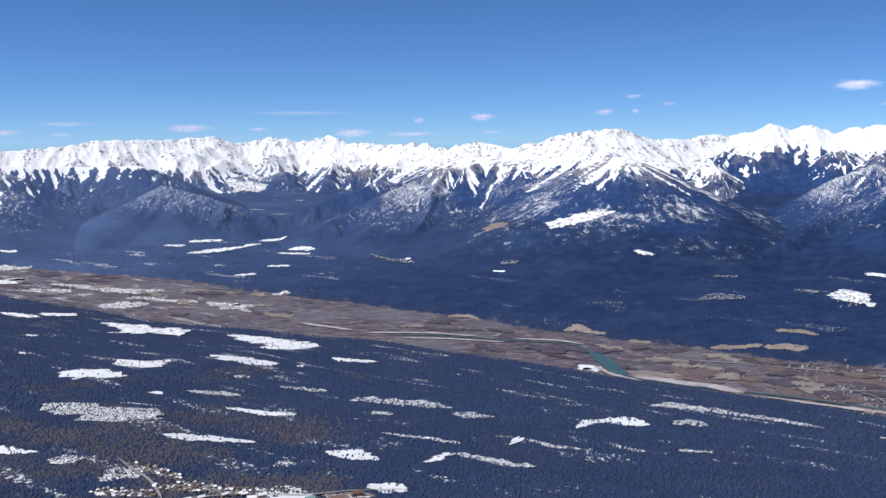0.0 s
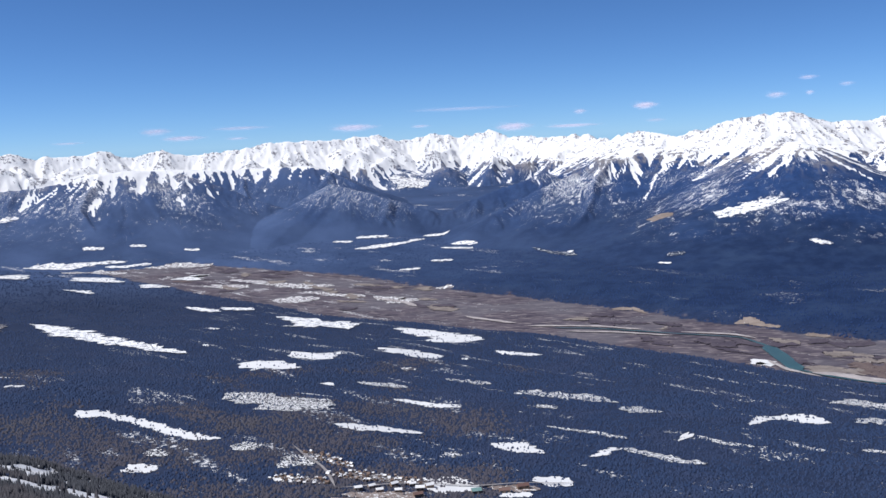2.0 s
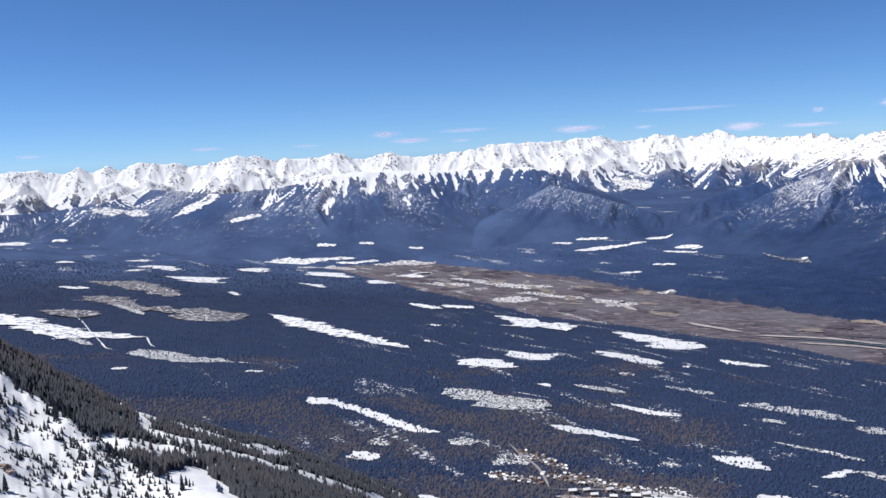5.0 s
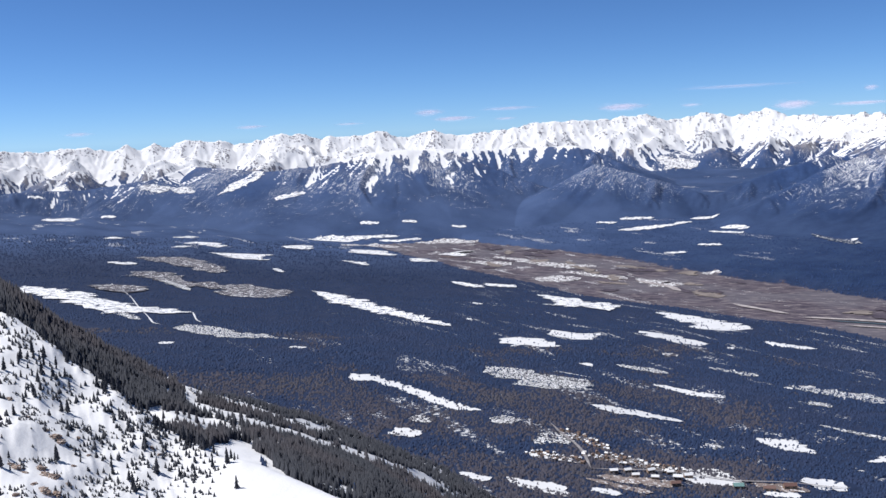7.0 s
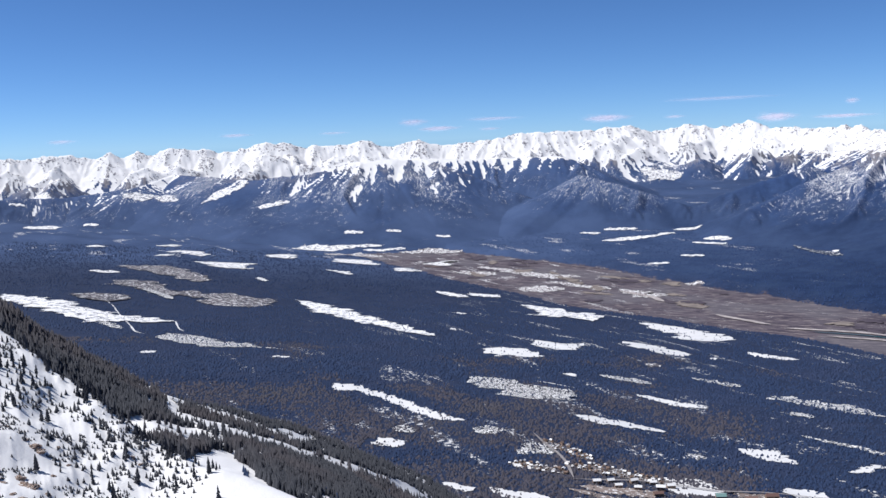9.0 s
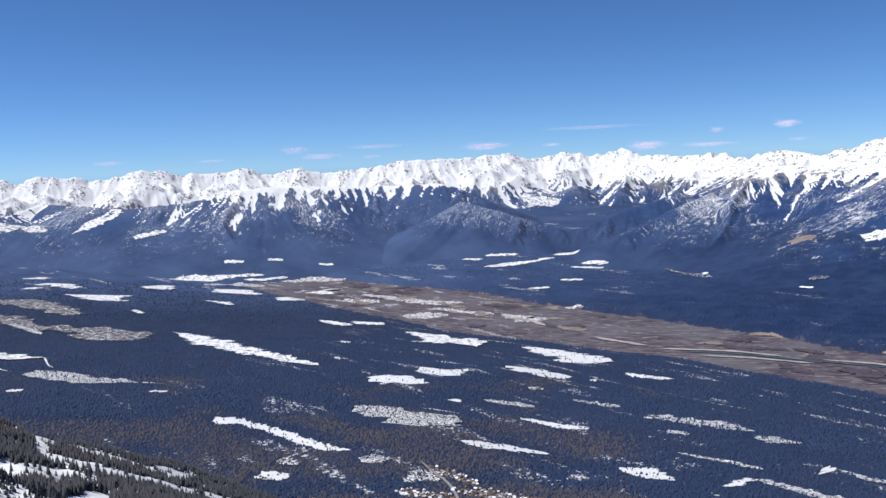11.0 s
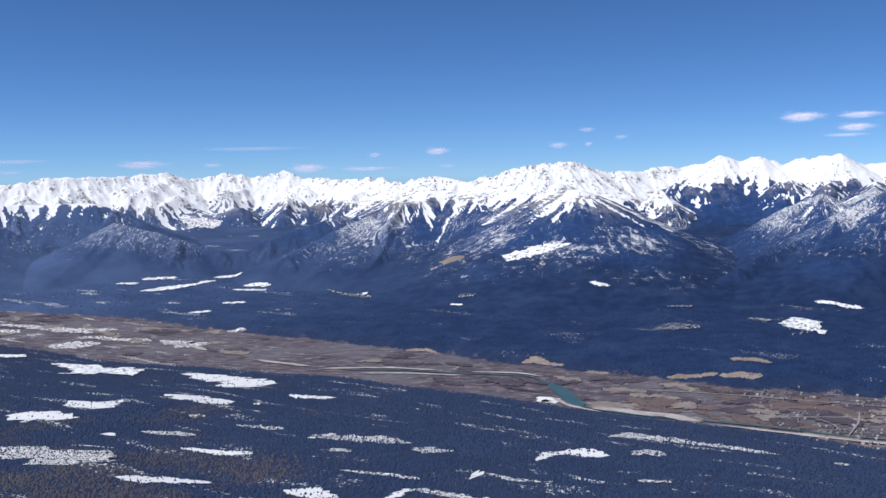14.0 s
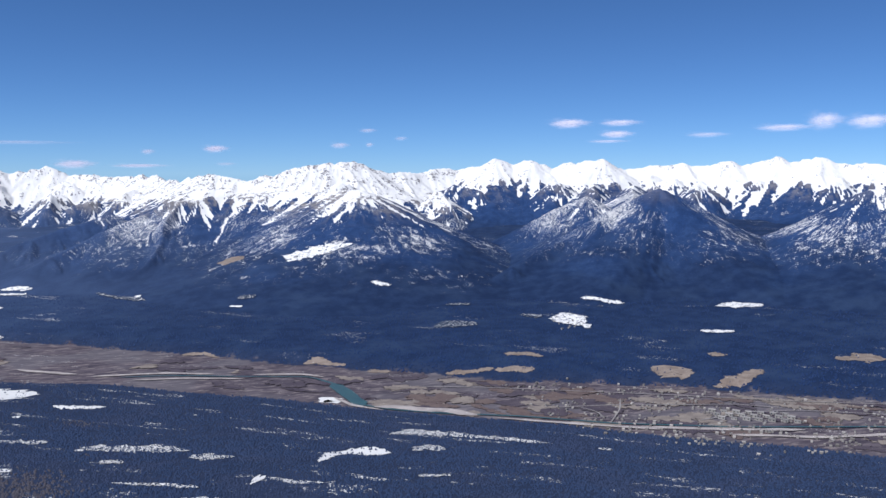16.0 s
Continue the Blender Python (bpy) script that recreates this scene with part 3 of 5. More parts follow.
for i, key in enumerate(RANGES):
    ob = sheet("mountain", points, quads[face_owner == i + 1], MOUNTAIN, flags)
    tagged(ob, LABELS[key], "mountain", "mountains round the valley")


# ---- helpers for things ----
def part(name, bm, mat, parent=None, label="", smooth=False):
    me = bpy.data.meshes.new(name)
    bm.to_mesh(me)
    bm.free()
    if smooth:
        for p in me.polygons:
            p.use_smooth = True
    me.materials.append(mat)
    ob = new(name, me)
    ob.parent = parent
    return tagged(ob, label)


def mesh_from(name, verts, faces, mat, smooth=True):
    me = bpy.data.meshes.new(name)
    me.from_pydata([tuple(map(float, v)) for v in verts], [], [tuple(map(int, f)) for f in faces])
    for p in me.polygons:
        p.use_smooth = smooth
    me.materials.append(mat)
    return me


def snow_material(name, tone=1.0, dirt=(0.30, 0.25, 0.21), bare=0.0):
    k = Nodes(name, 0.7, 0.25)
    w = k.where()
    c = k.mix(k.step(k.noise(w, 0.05, 4, 0.6), 0.25, 0.75), tuple(x * tone for x in SNOW), tuple(x * tone * 0.93 for x in SNOW))
    c = k.mix(k.math("MULTIPLY", k.step(k.noise(w, 0.6, 5, 0.75), 0.70 - bare, 0.80 - bare), 0.8), c, dirt)
    k.bump(k.noise(w, 0.5, 4, 0.6), 0.25, 0.4)
    return k.colour(c)


def patch_material(name, low, high, snow=0.0, scale=0.25):
    k = Nodes(name, 0.95, 0.15)
    w = k.where()
    c = k.mix(k.step(k.noise(w, 0.05, 5, 0.65), 0.35, 0.65), low, high)
    c = k.mix(k.math("MULTIPLY", k.step(k.noise(w, 0.9, 4, 0.7), 0.4, 0.7), 0.4), c, tuple(x * 0.5 for x in low))
    c = k.mix(k.step(k.noise(w, scale, 5, 0.75), 0.66 - snow, 0.72 - snow), c, SNOW)
    k.bump(k.noise(w, 0.6, 4, 0.7), 0.5, 0.8)
    return k.colour(c)


FIELD_SNOW = snow_material("open_snow", 0.9, (0.12, 0.115, 0.12), 0.05)
k = Nodes("snow_among_far_trees", 0.8, 0.2)
FAR_SNOW = k.colour(k.mix(k.step(k.noise(k.where(), 0.11, 5, 0.75), 0.52, 0.60), SNOW, (0.024, 0.034, 0.066)))
FAR_THIN = patch_material("snow_under_far_woods", (0.012, 0.022, 0.052), (0.03, 0.042, 0.075), 0.12, 0.22)
THIN_SNOW = patch_material("snow_under_thin_woods", (0.036, 0.042, 0.055), (0.06, 0.06, 0.065), 0.19, 0.5)
BRUSH = patch_material("grey_brush", (0.066, 0.063, 0.078), (0.13, 0.118, 0.126), 0.125, 0.15)
SCAR = patch_material("pale_scree", (0.20, 0.20, 0.225), (0.36, 0.36, 0.385), 0.20, 0.10)
STRAW = patch_material("dry_grass", (0.17, 0.135, 0.115), (0.26, 0.215, 0.185), 0.0)
MARSH_SNOW = patch_material("broken_snow_on_marsh", (0.10, 0.085, 0.095), (0.15, 0.125, 0.125), 0.18, 0.14)
RUST = patch_material("rust_field", (0.105, 0.078, 0.078), (0.14, 0.108, 0.10))
SLATE = patch_material("dark_marsh", (0.060, 0.050, 0.068), (0.09, 0.075, 0.090))
FALLOW = patch_material("pale_fallow", (0.17, 0.145, 0.135), (0.25, 0.215, 0.19))
GRAVEL = patch_material("gravel_bars", (0.28, 0.25, 0.245), (0.42, 0.38, 0.37), 0.04)
DIRT_ROAD = patch_material("pale_road", (0.22, 0.20, 0.20), (0.30, 0.28, 0.28), 0.0)
k = Nodes("river_water", 0.3, 0.3)
k.bump(k.noise(k.where(), 0.8, 3), 0.1, 0.2)
WATER = k.colour(k.mix(k.step(k.noise(k.where(), 0.03, 3), 0.3, 0.7), (0.035, 0.075, 0.085), (0.045, 0.095, 0.10)))

OPEN = []      # clearings: middle, half length, half width, turn, share of trees left standing


def clearing(name, spine, mat, left, lift, ragged=0.48):
    """A patch of open ground laid over the land: a line of (x, y, width) with uneven rims."""
    p = np.array(spine, float)
    gap = np.hypot(*np.diff(p[:, :2], axis=0).T)
    s = np.concatenate([[0], np.cumsum(gap)])
    n = int(np.clip(s[-1] / max(0.8, p[:, 2].mean() / 14), 24, 200))
    t = np.linspace(0, s[-1], n)
    x, y, w = (np.interp(t, s, p[:, i]) for i in range(3))
    for _ in range(max(1, n // 24)):
        for q in (x, y, w):
            q[1:-1] = (q[:-2] + 2 * q[1:-1] + q[2:]) / 4
    dx, dy = np.gradient(x), np.gradient(y)
    long = np.hypot(dx, dy) + 1e-9
    seed = int(abs(p[0, 0] * 7 + p[0, 1] * 13)) % 997
    lift += 0.0017 * (len(OPEN) % 211)
    ends = np.minimum(1, np.minimum(np.arange(n) + 0.1, np.arange(n)[::-1] + 0.1) / (0.10 * n)) ** 0.7
    verts, cols = [], np.linspace(-1, 1, 9)
    for c in cols:
        k = 1 + ragged * layers(t / max(5.0, w.mean() * 0.7) + seed, t * 0 + 7.3 * np.sign(c), 4, seed, 0.75) * abs(c)
        off = w * 0.39 * c * ends * np.clip(k, 0.1, 1.8)
        vx, vy = x - dy / long * off, y + dx / long * off
        size = 0.11 * w.mean() * abs(c)
        vx, vy = vx + size * layers(vx / w.mean() * 3, vy / w.mean() * 3, 3, seed + 5, 0.7), vy + size * layers(vx / w.mean() * 3, vy / w.mean() * 3, 3, seed + 9, 0.7)
        verts.append(np.stack([vx, vy, land_height(vx, vy) + lift], -1))
    verts = np.concatenate(verts)
    faces = [((a + 1) * n + i, a * n + i, a * n + i + 1, (a + 1) * n + i + 1) for a in range(len(cols) - 1) for i in range(n - 1)]
    mid = verts[len(verts) // 2].copy()
    ob = new(name, mesh_from(name, verts - mid, faces, mat))
    ob.location = mid
    stride = max(1, int(w.mean() / 3 / (s[-1] / n)))
    for i in range(0, n, stride):
        OPEN.append((x[i], y[i], max(s[-1] / n * stride, w[i] / 2), w[i] / 2 * 0.74, dx[i] / long[i], dy[i] / long[i], left))
    return ob


def lift_at(spine):
    return 0.25 if math.hypot(*spine[0][:2]) < 1500 else 1.2


def snow_clearing(*spine):
    far = math.hypot(*spine[0][:2])
    words = "open white snowfield on a forested mountainside" if far > 2300 else "snow-covered meadow among dark conifers"
    return tagged(clearing("snow_clearing", spine, FAR_SNOW if far > 1500 else FIELD_SNOW, 0.15, lift_at(spine)), words, "snowfield", "snowy clearings in the valley")


def thin_wood(*spine):
    x, y, w = spine[0]
    return tagged(clearing("thin_wood", spine, THIN_SNOW if x * ACROSS[0] + y * ACROSS[1] < 1150 else FAR_THIN, 0.42, lift_at(spine)), "snowy ground showing through thinned trees", "clearing", "thinned woods in the valley")


def cut_block(*spine):
    return tagged(clearing("cut_block", spine, BRUSH, 0.10, lift_at(spine)), "logged brown cutblock dusted with patchy snow", "clearing", "logged blocks on the bench")


def pale_scar(*spine):
    return tagged(clearing("pale_scar", spine, SCAR, 0.0, 1.5), "pale grey snowy slope bare of trees", "slope", "bare slopes on the mountains")


def oval(x, y, length, width, turn):
    """The spine of a patch that narrows towards both ends."""
    c, d = math.cos(radians(turn)) * length / 2, math.sin(radians(turn)) * length / 2
    return [(x + k * c, y + k * d, width * math.sqrt(1.02 - k * k)) for k in (-1, -0.8, -0.4, 0, 0.4, 0.8, 1)]


def plain_field(x, y, length, width, turn, mat, words, lift):
    return tagged(clearing("river_field", oval(x, y, length, width, turn), mat, 0.0, lift, 0.8), words, "field", "fields on the flood plain")


def mixed_slope(*spine):
    return tagged(clearing("snowy_marsh", spine, MARSH_SNOW, 0.0, 0.6), "broken snow on the brown river marsh", "marsh", "snowy marshes on the flood plain")


def dry_bank(*spine):
    return tagged(clearing("dry_bank", spine, STRAW, 0.08, 0.5, 0.4), "tan dry grass bank above the flood plain", "bank", "grassy banks by the river")


def ribbon(name, line, width, mat, lift, wobble=0.25, step=6.0):
    """A strip of even width that follows a line over the land."""
    p = np.array(line, float)
    s = np.concatenate([[0], np.cumsum(np.hypot(*np.diff(p, axis=0).T))])
    t = np.linspace(0, s[-1], max(8, int(s[-1] / step)))
    # smooth the corners of the line
    x, y = np.interp(t, s, p[:, 0]), np.interp(t, s, p[:, 1])
    for _ in range(4):
        x[1:-1], y[1:-1] = (x[:-2] + 2 * x[1:-1] + x[2:]) / 4, (y[:-2] + 2 * y[1:-1] + y[2:]) / 4
    dx, dy = np.gradient(x), np.gradient(y)
    n = np.hypot(dx, dy)
    seed = int(abs(p[0, 0] + 3 * p[0, 1])) % 991
    taper = np.minimum(1, np.minimum(np.arange(len(t)) + 0.4, np.arange(len(t))[::-1] + 0.4) / 3)
    verts, cols = [], (-1.0, -0.5, 0.0, 0.5, 1.0)
    for c in cols:
        w = width / 2 * c * taper * (1 + wobble * layers(t / 40 + seed, t * 0 + np.sign(c), 3, seed))
        vx, vy = x - dy / n * w, y + dx / n * w
        verts.append(np.stack([vx, vy, land_height(vx, vy) + lift], -1))
    m, q = len(t), len(cols)
    faces = [(a * m + i, (a + 1) * m + i, (a + 1) * m + i + 1, a * m + i + 1) for a in range(q - 1) for i in range(m - 1)]
    verts = np.concatenate(verts)
    mid = verts[len(verts) // 2]
    ob = new(name, mesh_from(name, verts - mid, [f[::-1] for f in faces], mat))
    ob.location = mid
    for i in range(0, m - 1, 2):
        OPEN.append((x[i], y[i], step * 1.3, width / 2, dx[i] / n[i], dy[i] / n[i], 0.0))
    return ob


# ---- clearings, cutblocks and banks: lines of x, y, width ----
snow_clearing((-781, 1352, 15), (-747, 1339, 46), (-703, 1308, 60), (-643, 1246, 60), (-588, 1205, 43), (-527, 1161, 37), (-484, 1134, 39), (-454, 1117, 36), (-437, 1113, 23))
snow_clearing((-407, 768, 23), (-393, 763, 42), (-375, 759, 23), (-342, 744, 19), (-312, 722, 18), (-285, 703, 19), (-267, 693, 16), (-250, 691, 9))
snow_clearing((-461, 1587, 21), (-424, 1564, 46), (-393, 1522, 85), (-357, 1490, 127), (-332, 1486, 94), (-298, 1436, 15))
snow_clearing((-343, 1020, 14), (-332, 1037, 57), (-312, 1039, 59), (-290, 1033, 34), (-275, 1029, 12))
snow_clearing((-315, 1148, 20), (-293, 1127, 71), (-277, 1120, 73), (-262, 1151, 36), (-258, 1169, 10))
snow_clearing((-658, 1675, 11), (-609, 1634, 42), (-569, 1613, 24))
snow_clearing((-576, 1641, 40), (-555, 1666, 61), (-526, 1679, 40))
snow_clearing((-229, 1455, 23), (-200, 1443, 59), (-160, 1401, 75), (-125, 1344, 108), (-101, 1353, 41), (-92, 1376, 20))
snow_clearing((-214, 1208, 14), (-189, 1190, 52), (-158, 1179, 55), (-126, 1190, 29))
snow_clearing((-60, 1247, 8), (-45, 1231, 29), (-16, 1223, 33), (0, 1223, 23))
snow_clearing((-147, 902, 11), (-126, 892, 21), (-103, 879, 19), (-77, 872, 15))
snow_clearing((-44, 747, 7), (-29, 736, 26), (-15, 728, 25), (1, 718, 11))
snow_clearing((-177, 765, 12), (-158, 765, 31), (-134, 769, 29), (-103, 773, 11))
snow_clearing((112, 778, 3), (124, 797, 8), (129, 805, 4))
snow_clearing((36, 718, 6), (47, 729, 10), (59, 749, 11))
snow_clearing((188, 860, 4), (212, 899, 22), (234, 914, 16))
snow_clearing((-291, 605, 8), (-285, 614, 25), (-269, 609, 7))
snow_clearing((-101, 1176, 16), (-93, 1177, 23))
snow_clearing((-26, 945, 8), (-22, 956, 14))
snow_clearing((276, 1248, 12), (290, 1260, 43), (299, 1234, 14))
snow_clearing((-1236, 2044, 46), (-1247, 2128, 113), (-1224, 2140, 62))
snow_clearing((-1362, 2355, 51), (-1293, 2369, 93), (-1237, 2390, 48), (-1165, 2414, 31), (-1110, 2442, 20))
snow_clearing((-1151, 2384, 19), (-1079, 2408, 21), (-1040, 2433, 24))
snow_clearing((-1069, 2060, 38), (-1054, 2119, 162), (-998, 2093, 64), (-963, 2094, 69))
snow_clearing((-983, 1850, 61), (-945, 1842, 47), (-905, 1808, 23))
snow_clearing((-897, 2026, 56), (-832, 2027, 76))
snow_clearing((-866, 2203, 42), (-831, 2182, 119), (-822, 2189, 44))
snow_clearing((-520, 1405, 24), (-499, 1400, 18))
snow_clearing((-440, 1172, 16), (-434, 1174, 25))
snow_clearing((-1013, 1612, 18), (-968, 1567, 15))
snow_clearing((-1273, 2517, 25), (-1241, 2523, 29))
snow_clearing((-1142, 2558, 15), (-1108, 2560, 18))
snow_clearing((-999, 2566, 16), (-956, 2575, 25))
snow_clearing((-230, 961, 19), (-225, 970, 13))
thin_wood((-22, 970, 28), (-2, 959, 43), (26, 954, 49), (54, 947, 44), (75, 939, 25))
thin_wood((74, 905, 32), (92, 903, 48), (115, 904, 24))
thin_wood((-304, 849, 15), (-293, 867, 67), (-270, 857, 61), (-241, 834, 88), (-216, 844, 81), (-195, 834, 22))
thin_wood((60, 747, 19), (80, 741, 19), (106, 724, 18), (126, 723, 10))
thin_wood((-295, 649, 9), (-290, 651, 26), (-277, 648, 7))
thin_wood((-237, 673, 6), (-227, 670, 28), (-214, 680, 20))
thin_wood((-199, 976, 13), (-168, 976, 28), (-143, 971, 24))
thin_wood((-109, 1024, 17), (-84, 1014, 22), (-55, 1003, 15))
thin_wood((-7, 886, 16), (14, 887, 22))
thin_wood((3, 808, 8), (40, 798, 11), (71, 782, 10))
thin_wood((131, 801, 6), (149, 780, 11), (173, 770, 8))
thin_wood((-187, 625, 5), (-178, 654, 31), (-166, 640, 12))
thin_wood((-78, 690, 7), (-67, 707, 21))
cut_block((-919, 1321, 27), (-879, 1302, 76), (-830, 1264, 175), (-814, 1290, 88), (-808, 1327, 26))
cut_block((-165, 1079, 25), (-149, 1085, 35))
snow_clearing((-1134, 1086, 38), (-1065, 1059, 68), (-1019, 1044, 73), (-941, 1015, 75), (-891, 1002, 74), (-844, 1002, 111), (-805, 1011, 81), (-773, 1022, 55))
snow_clearing((-1604, 2086, 83), (-1558, 2094, 71))
snow_clearing((-1481, 1958, 93), (-1424, 1961, 90), (-1357, 1918, 48))
snow_clearing((-1414, 1822, 105), (-1387, 1833, 101))
snow_clearing((-1282, 1445, 42), (-1257, 1456, 49), (-1247, 1484, 43))
snow_clearing((-1688, 1906, 41), (-1645, 1907, 69))
snow_clearing((-1198, 1738, 91), (-1193, 1775, 194), (-1148, 1755, 77))
snow_clearing((-2269, 2285, 106), (-2230, 2315, 149), (-2193, 2349, 99))
snow_clearing((-891, 2007, 74), (-841, 2030, 97))
snow_clearing((-1273, 2512, 25), (-1212, 2523, 25))
snow_clearing((-1152, 2553, 20), (-1105, 2559, 23))
snow_clearing((-656, 806, 18), (-641, 809, 20))
snow_clearing((-525, 857, 17), (-509, 857, 18))
snow_clearing((-2220, 2486, 19), (-2164, 2492, 22))
cut_block((-1322, 1592, 54), (-1243, 1575, 126), (-1135, 1522, 65), (-1029, 1459, 57))
cut_block((-1153, 1351, 31), (-1112, 1359, 116), (-1025, 1308, 69), (-949, 1260, 39))
cut_block((-1021, 1133, 22), (-1030, 1175, 136), (-977, 1163, 34))
cut_block((-972, 1312, 62), (-905, 1268, 48))
thin_wood((-932, 1011, 19), (-856, 972, 20), (-776, 920, 13))
thin_wood((-701, 889, 29), (-682, 906, 55), (-628, 895, 59), (-578, 911, 26))
thin_wood((-1035, 1291, 21), (-951, 1241, 17), (-929, 1226, 11))
snow_clearing((219, 913, 16), (237, 912, 36), (250, 908, 49), (269, 897, 19))
snow_clearing((413, 2253, 13), (434, 2231, 74), (475, 2227, 67), (520, 2237, 50), (575, 2231, 19))
snow_clearing((564, 2015, 14), (585, 1998, 23), (605, 1990, 13))
snow_clearing((826, 1652, 23), (855, 1640, 113), (854, 1586, 44), (859, 1544, 18))
snow_clearing((969, 1788, 12), (1003, 1749, 16), (1048, 1741, 21))
snow_clearing((-499, 2517, 40), (-422, 2545, 67), (-354, 2565, 28), (-317, 2620, 42))
snow_clearing((-528, 2694, 14), (-479, 2710, 21), (-436, 2724, 16))
snow_clearing((-259, 2258, 28), (-203, 2242, 36))
snow_clearing((-321, 2137, 26), (-275, 2151, 34))
snow_clearing((-328, 2720, 56), (-258, 2710, 77))
snow_clearing((-231, 2496, 21), (-158, 2464, 17))
snow_clearing((-255, 2452, 21), (-169, 2414, 40))
snow_clearing((-587, 2657, 31), (-532, 2638, 45))
snow_clearing((71, 2256, 11), (82, 2241, 14))
snow_clearing((253, 2013, 11), (278, 1996, 14))
thin_wood((299, 991, 13), (335, 1000, 48), (368, 981, 32), (402, 952, 23), (436, 926, 22), (457, 904, 16))
thin_wood((294, 897, 9), (309, 906, 59), (328, 905, 41))
thin_wood((494, 868, 13), (506, 861, 17))
thin_wood((262, 784, 12), (293, 779, 11))
thin_wood((592, 1668, 19), (630, 1680, 78), (659, 1670, 60), (676, 1656, 22))
thin_wood((683, 1856, 19), (733, 1842, 31))
thin_wood((277, 2055, 23), (314, 2043, 30))
thin_wood((205, 783, 11), (225, 763, 21))
thin_wood((794, 1716, 21), (821, 1676, 39))
thin_wood((-14, 2348, 10), (40, 2280, 24), (90, 2198, 19))
dry_bank((307, 1509, 16), (330, 1511, 28), (344, 1490, 14), (368, 1470, 11))
dry_bank((621, 1409, 23), (655, 1394, 29), (671, 1365, 12))
dry_bank((567, 1322, 11), (600, 1315, 32), (624, 1298, 29))
dry_bank((500, 1357, 18), (537, 1338, 13), (570, 1329, 17))
dry_bank((268, 2350, 14), (296, 2340, 71), (329, 2321, 34))
dry_bank((392, 1421, 25), (424, 1402, 20))
dry_bank((126, 1661, 27), (165, 1649, 14), (181, 1612, 10))
pale_scar((-2234, 2705, 34), (-2186, 2721, 75), (-2124, 2733, 74))
pale_scar((-2118, 2735, 39), (-2082, 2740, 69), (-2011, 2714, 19))
pale_scar((-618, 3928, 29), (-534, 3897, 147), (-445, 3855, 81))
snow_clearing((-2762, 2848, 11), (-2584, 2725, 260), (-2656, 2865, 3))
snow_clearing((-1901, 2699, 25), (-1877, 2767, 73), (-1831, 2840, 30), (-1913, 3127, 154))
snow_clearing((-1676, 2693, 36), (-1623, 2714, 51), (-1583, 2738, 40))
snow_clearing((-2550, 2502, 15), (-2502, 2529, 18))
snow_clearing((1038, 1455, 28), (1050, 1428, 43), (1089, 1423, 21))
snow_clearing((1195, 1617, 41), (1247, 1613, 85), (1302, 1606, 23))
snow_clearing((970, 1786, 16), (1004, 1749, 14))
dry_bank((1094, 1173, 28), (1139, 1161, 68), (1160, 1138, 65))
dry_bank((785, 1199, 15), (815, 1211, 88), (824, 1178, 29))
dry_bank((836, 1134, 17), (881, 1135, 43), (944, 1163, 23))
dry_bank((940, 1287, 27), (942, 1261, 32))
mixed_slope((-586, 2035, 33), (-515, 2014, 71), (-448, 2010, 45))
mixed_slope((-497, 1941, 28), (-421, 1886, 35), (-353, 1854, 53))
mixed_slope((-334, 1861, 22), (-272, 1798, 71), (-233, 1811, 37))
mixed_slope((-531, 1838, 28), (-473, 1807, 37))
mixed_slope((-216, 1936, 37), (-185, 1960, 26))
mixed_slope((-769, 2080, 33), (-703, 2033, 65), (-645, 2021, 78))
mixed_slope((-540, 1843, 43), (-493, 1846, 88), (-443, 1834, 50))
mixed_slope((-726, 2142, 38), (-587, 2053, 49), (-496, 2003, 37))
mixed_slope((-1042, 2391, 45), (-952, 2422, 93), (-864, 2409, 52))
mixed_slope((-1193, 2242, 65), (-1155, 2336, 58), (-1051, 2297, 35))
snow_clearing((-43, 741, 11), (-26, 740, 28), (-10, 729, 23))
snow_clearing((-184, 602, 7), (-169, 604, 13))
snow_clearing((-106, 188, 10), (-101, 186, 21))
snow_clearing((-291, 610, 23), (-283, 614, 27), (-270, 609, 15))

# ---- patchwork of marsh and fields on the flood plain ----
patches = random.Random(41)
KINDS = ((RUST, "rust-brown bare field by the river"), (SLATE, "dark wet marsh on the flood plain"), (FALLOW, "pale fallow field by the river"), (SLATE, "dark wet marsh on the flood plain"), (FALLOW, "pale fallow field by the river"))
for i in range(150):
    u, k = patches.uniform(-250, 2100), patches.uniform(0.08, 0.92)
    if i < 70:
        u = patches.uniform(-250, 560)
    v = near_bank(u) + k * (far_bank(u) - near_bank(u))
    mat, words = KINDS[patches.choices(range(5), (3 if u < 500 else 1, 3, 2, 3, 2))[0]]
    plain_field(round(u * ALONG[0] + v * ACROSS[0]), round(u * ALONG[1] + v * ACROSS[1]), patches.uniform(24, 95), patches.uniform(14, 52), 139 + patches.uniform(-35, 35), mat, words, 0.30 + 0.005 * i)

# ---- river, gravel bars and roads on the flood plain ----
RIVER = ((20, 1505), (90, 1494), (216, 1440), (296, 1410),
         (324, 1340), (326, 1270), (326, 1210), (362, 1168), (420, 1128), (500, 1085), (600, 1010), (730, 945), (910, 880), (1100, 760))
tagged(ribbon("river", RIVER, 5, WATER, 1.15, 0.35), "teal meandering river between gravel bars", "river", kind="structure")
tagged(ribbon("river_pool", ((318, 1350), (322, 1300), (324, 1250), (326, 1205)), 22, WATER, 1.2, 0.2), "wide teal bend of the river", "river", kind="structure")


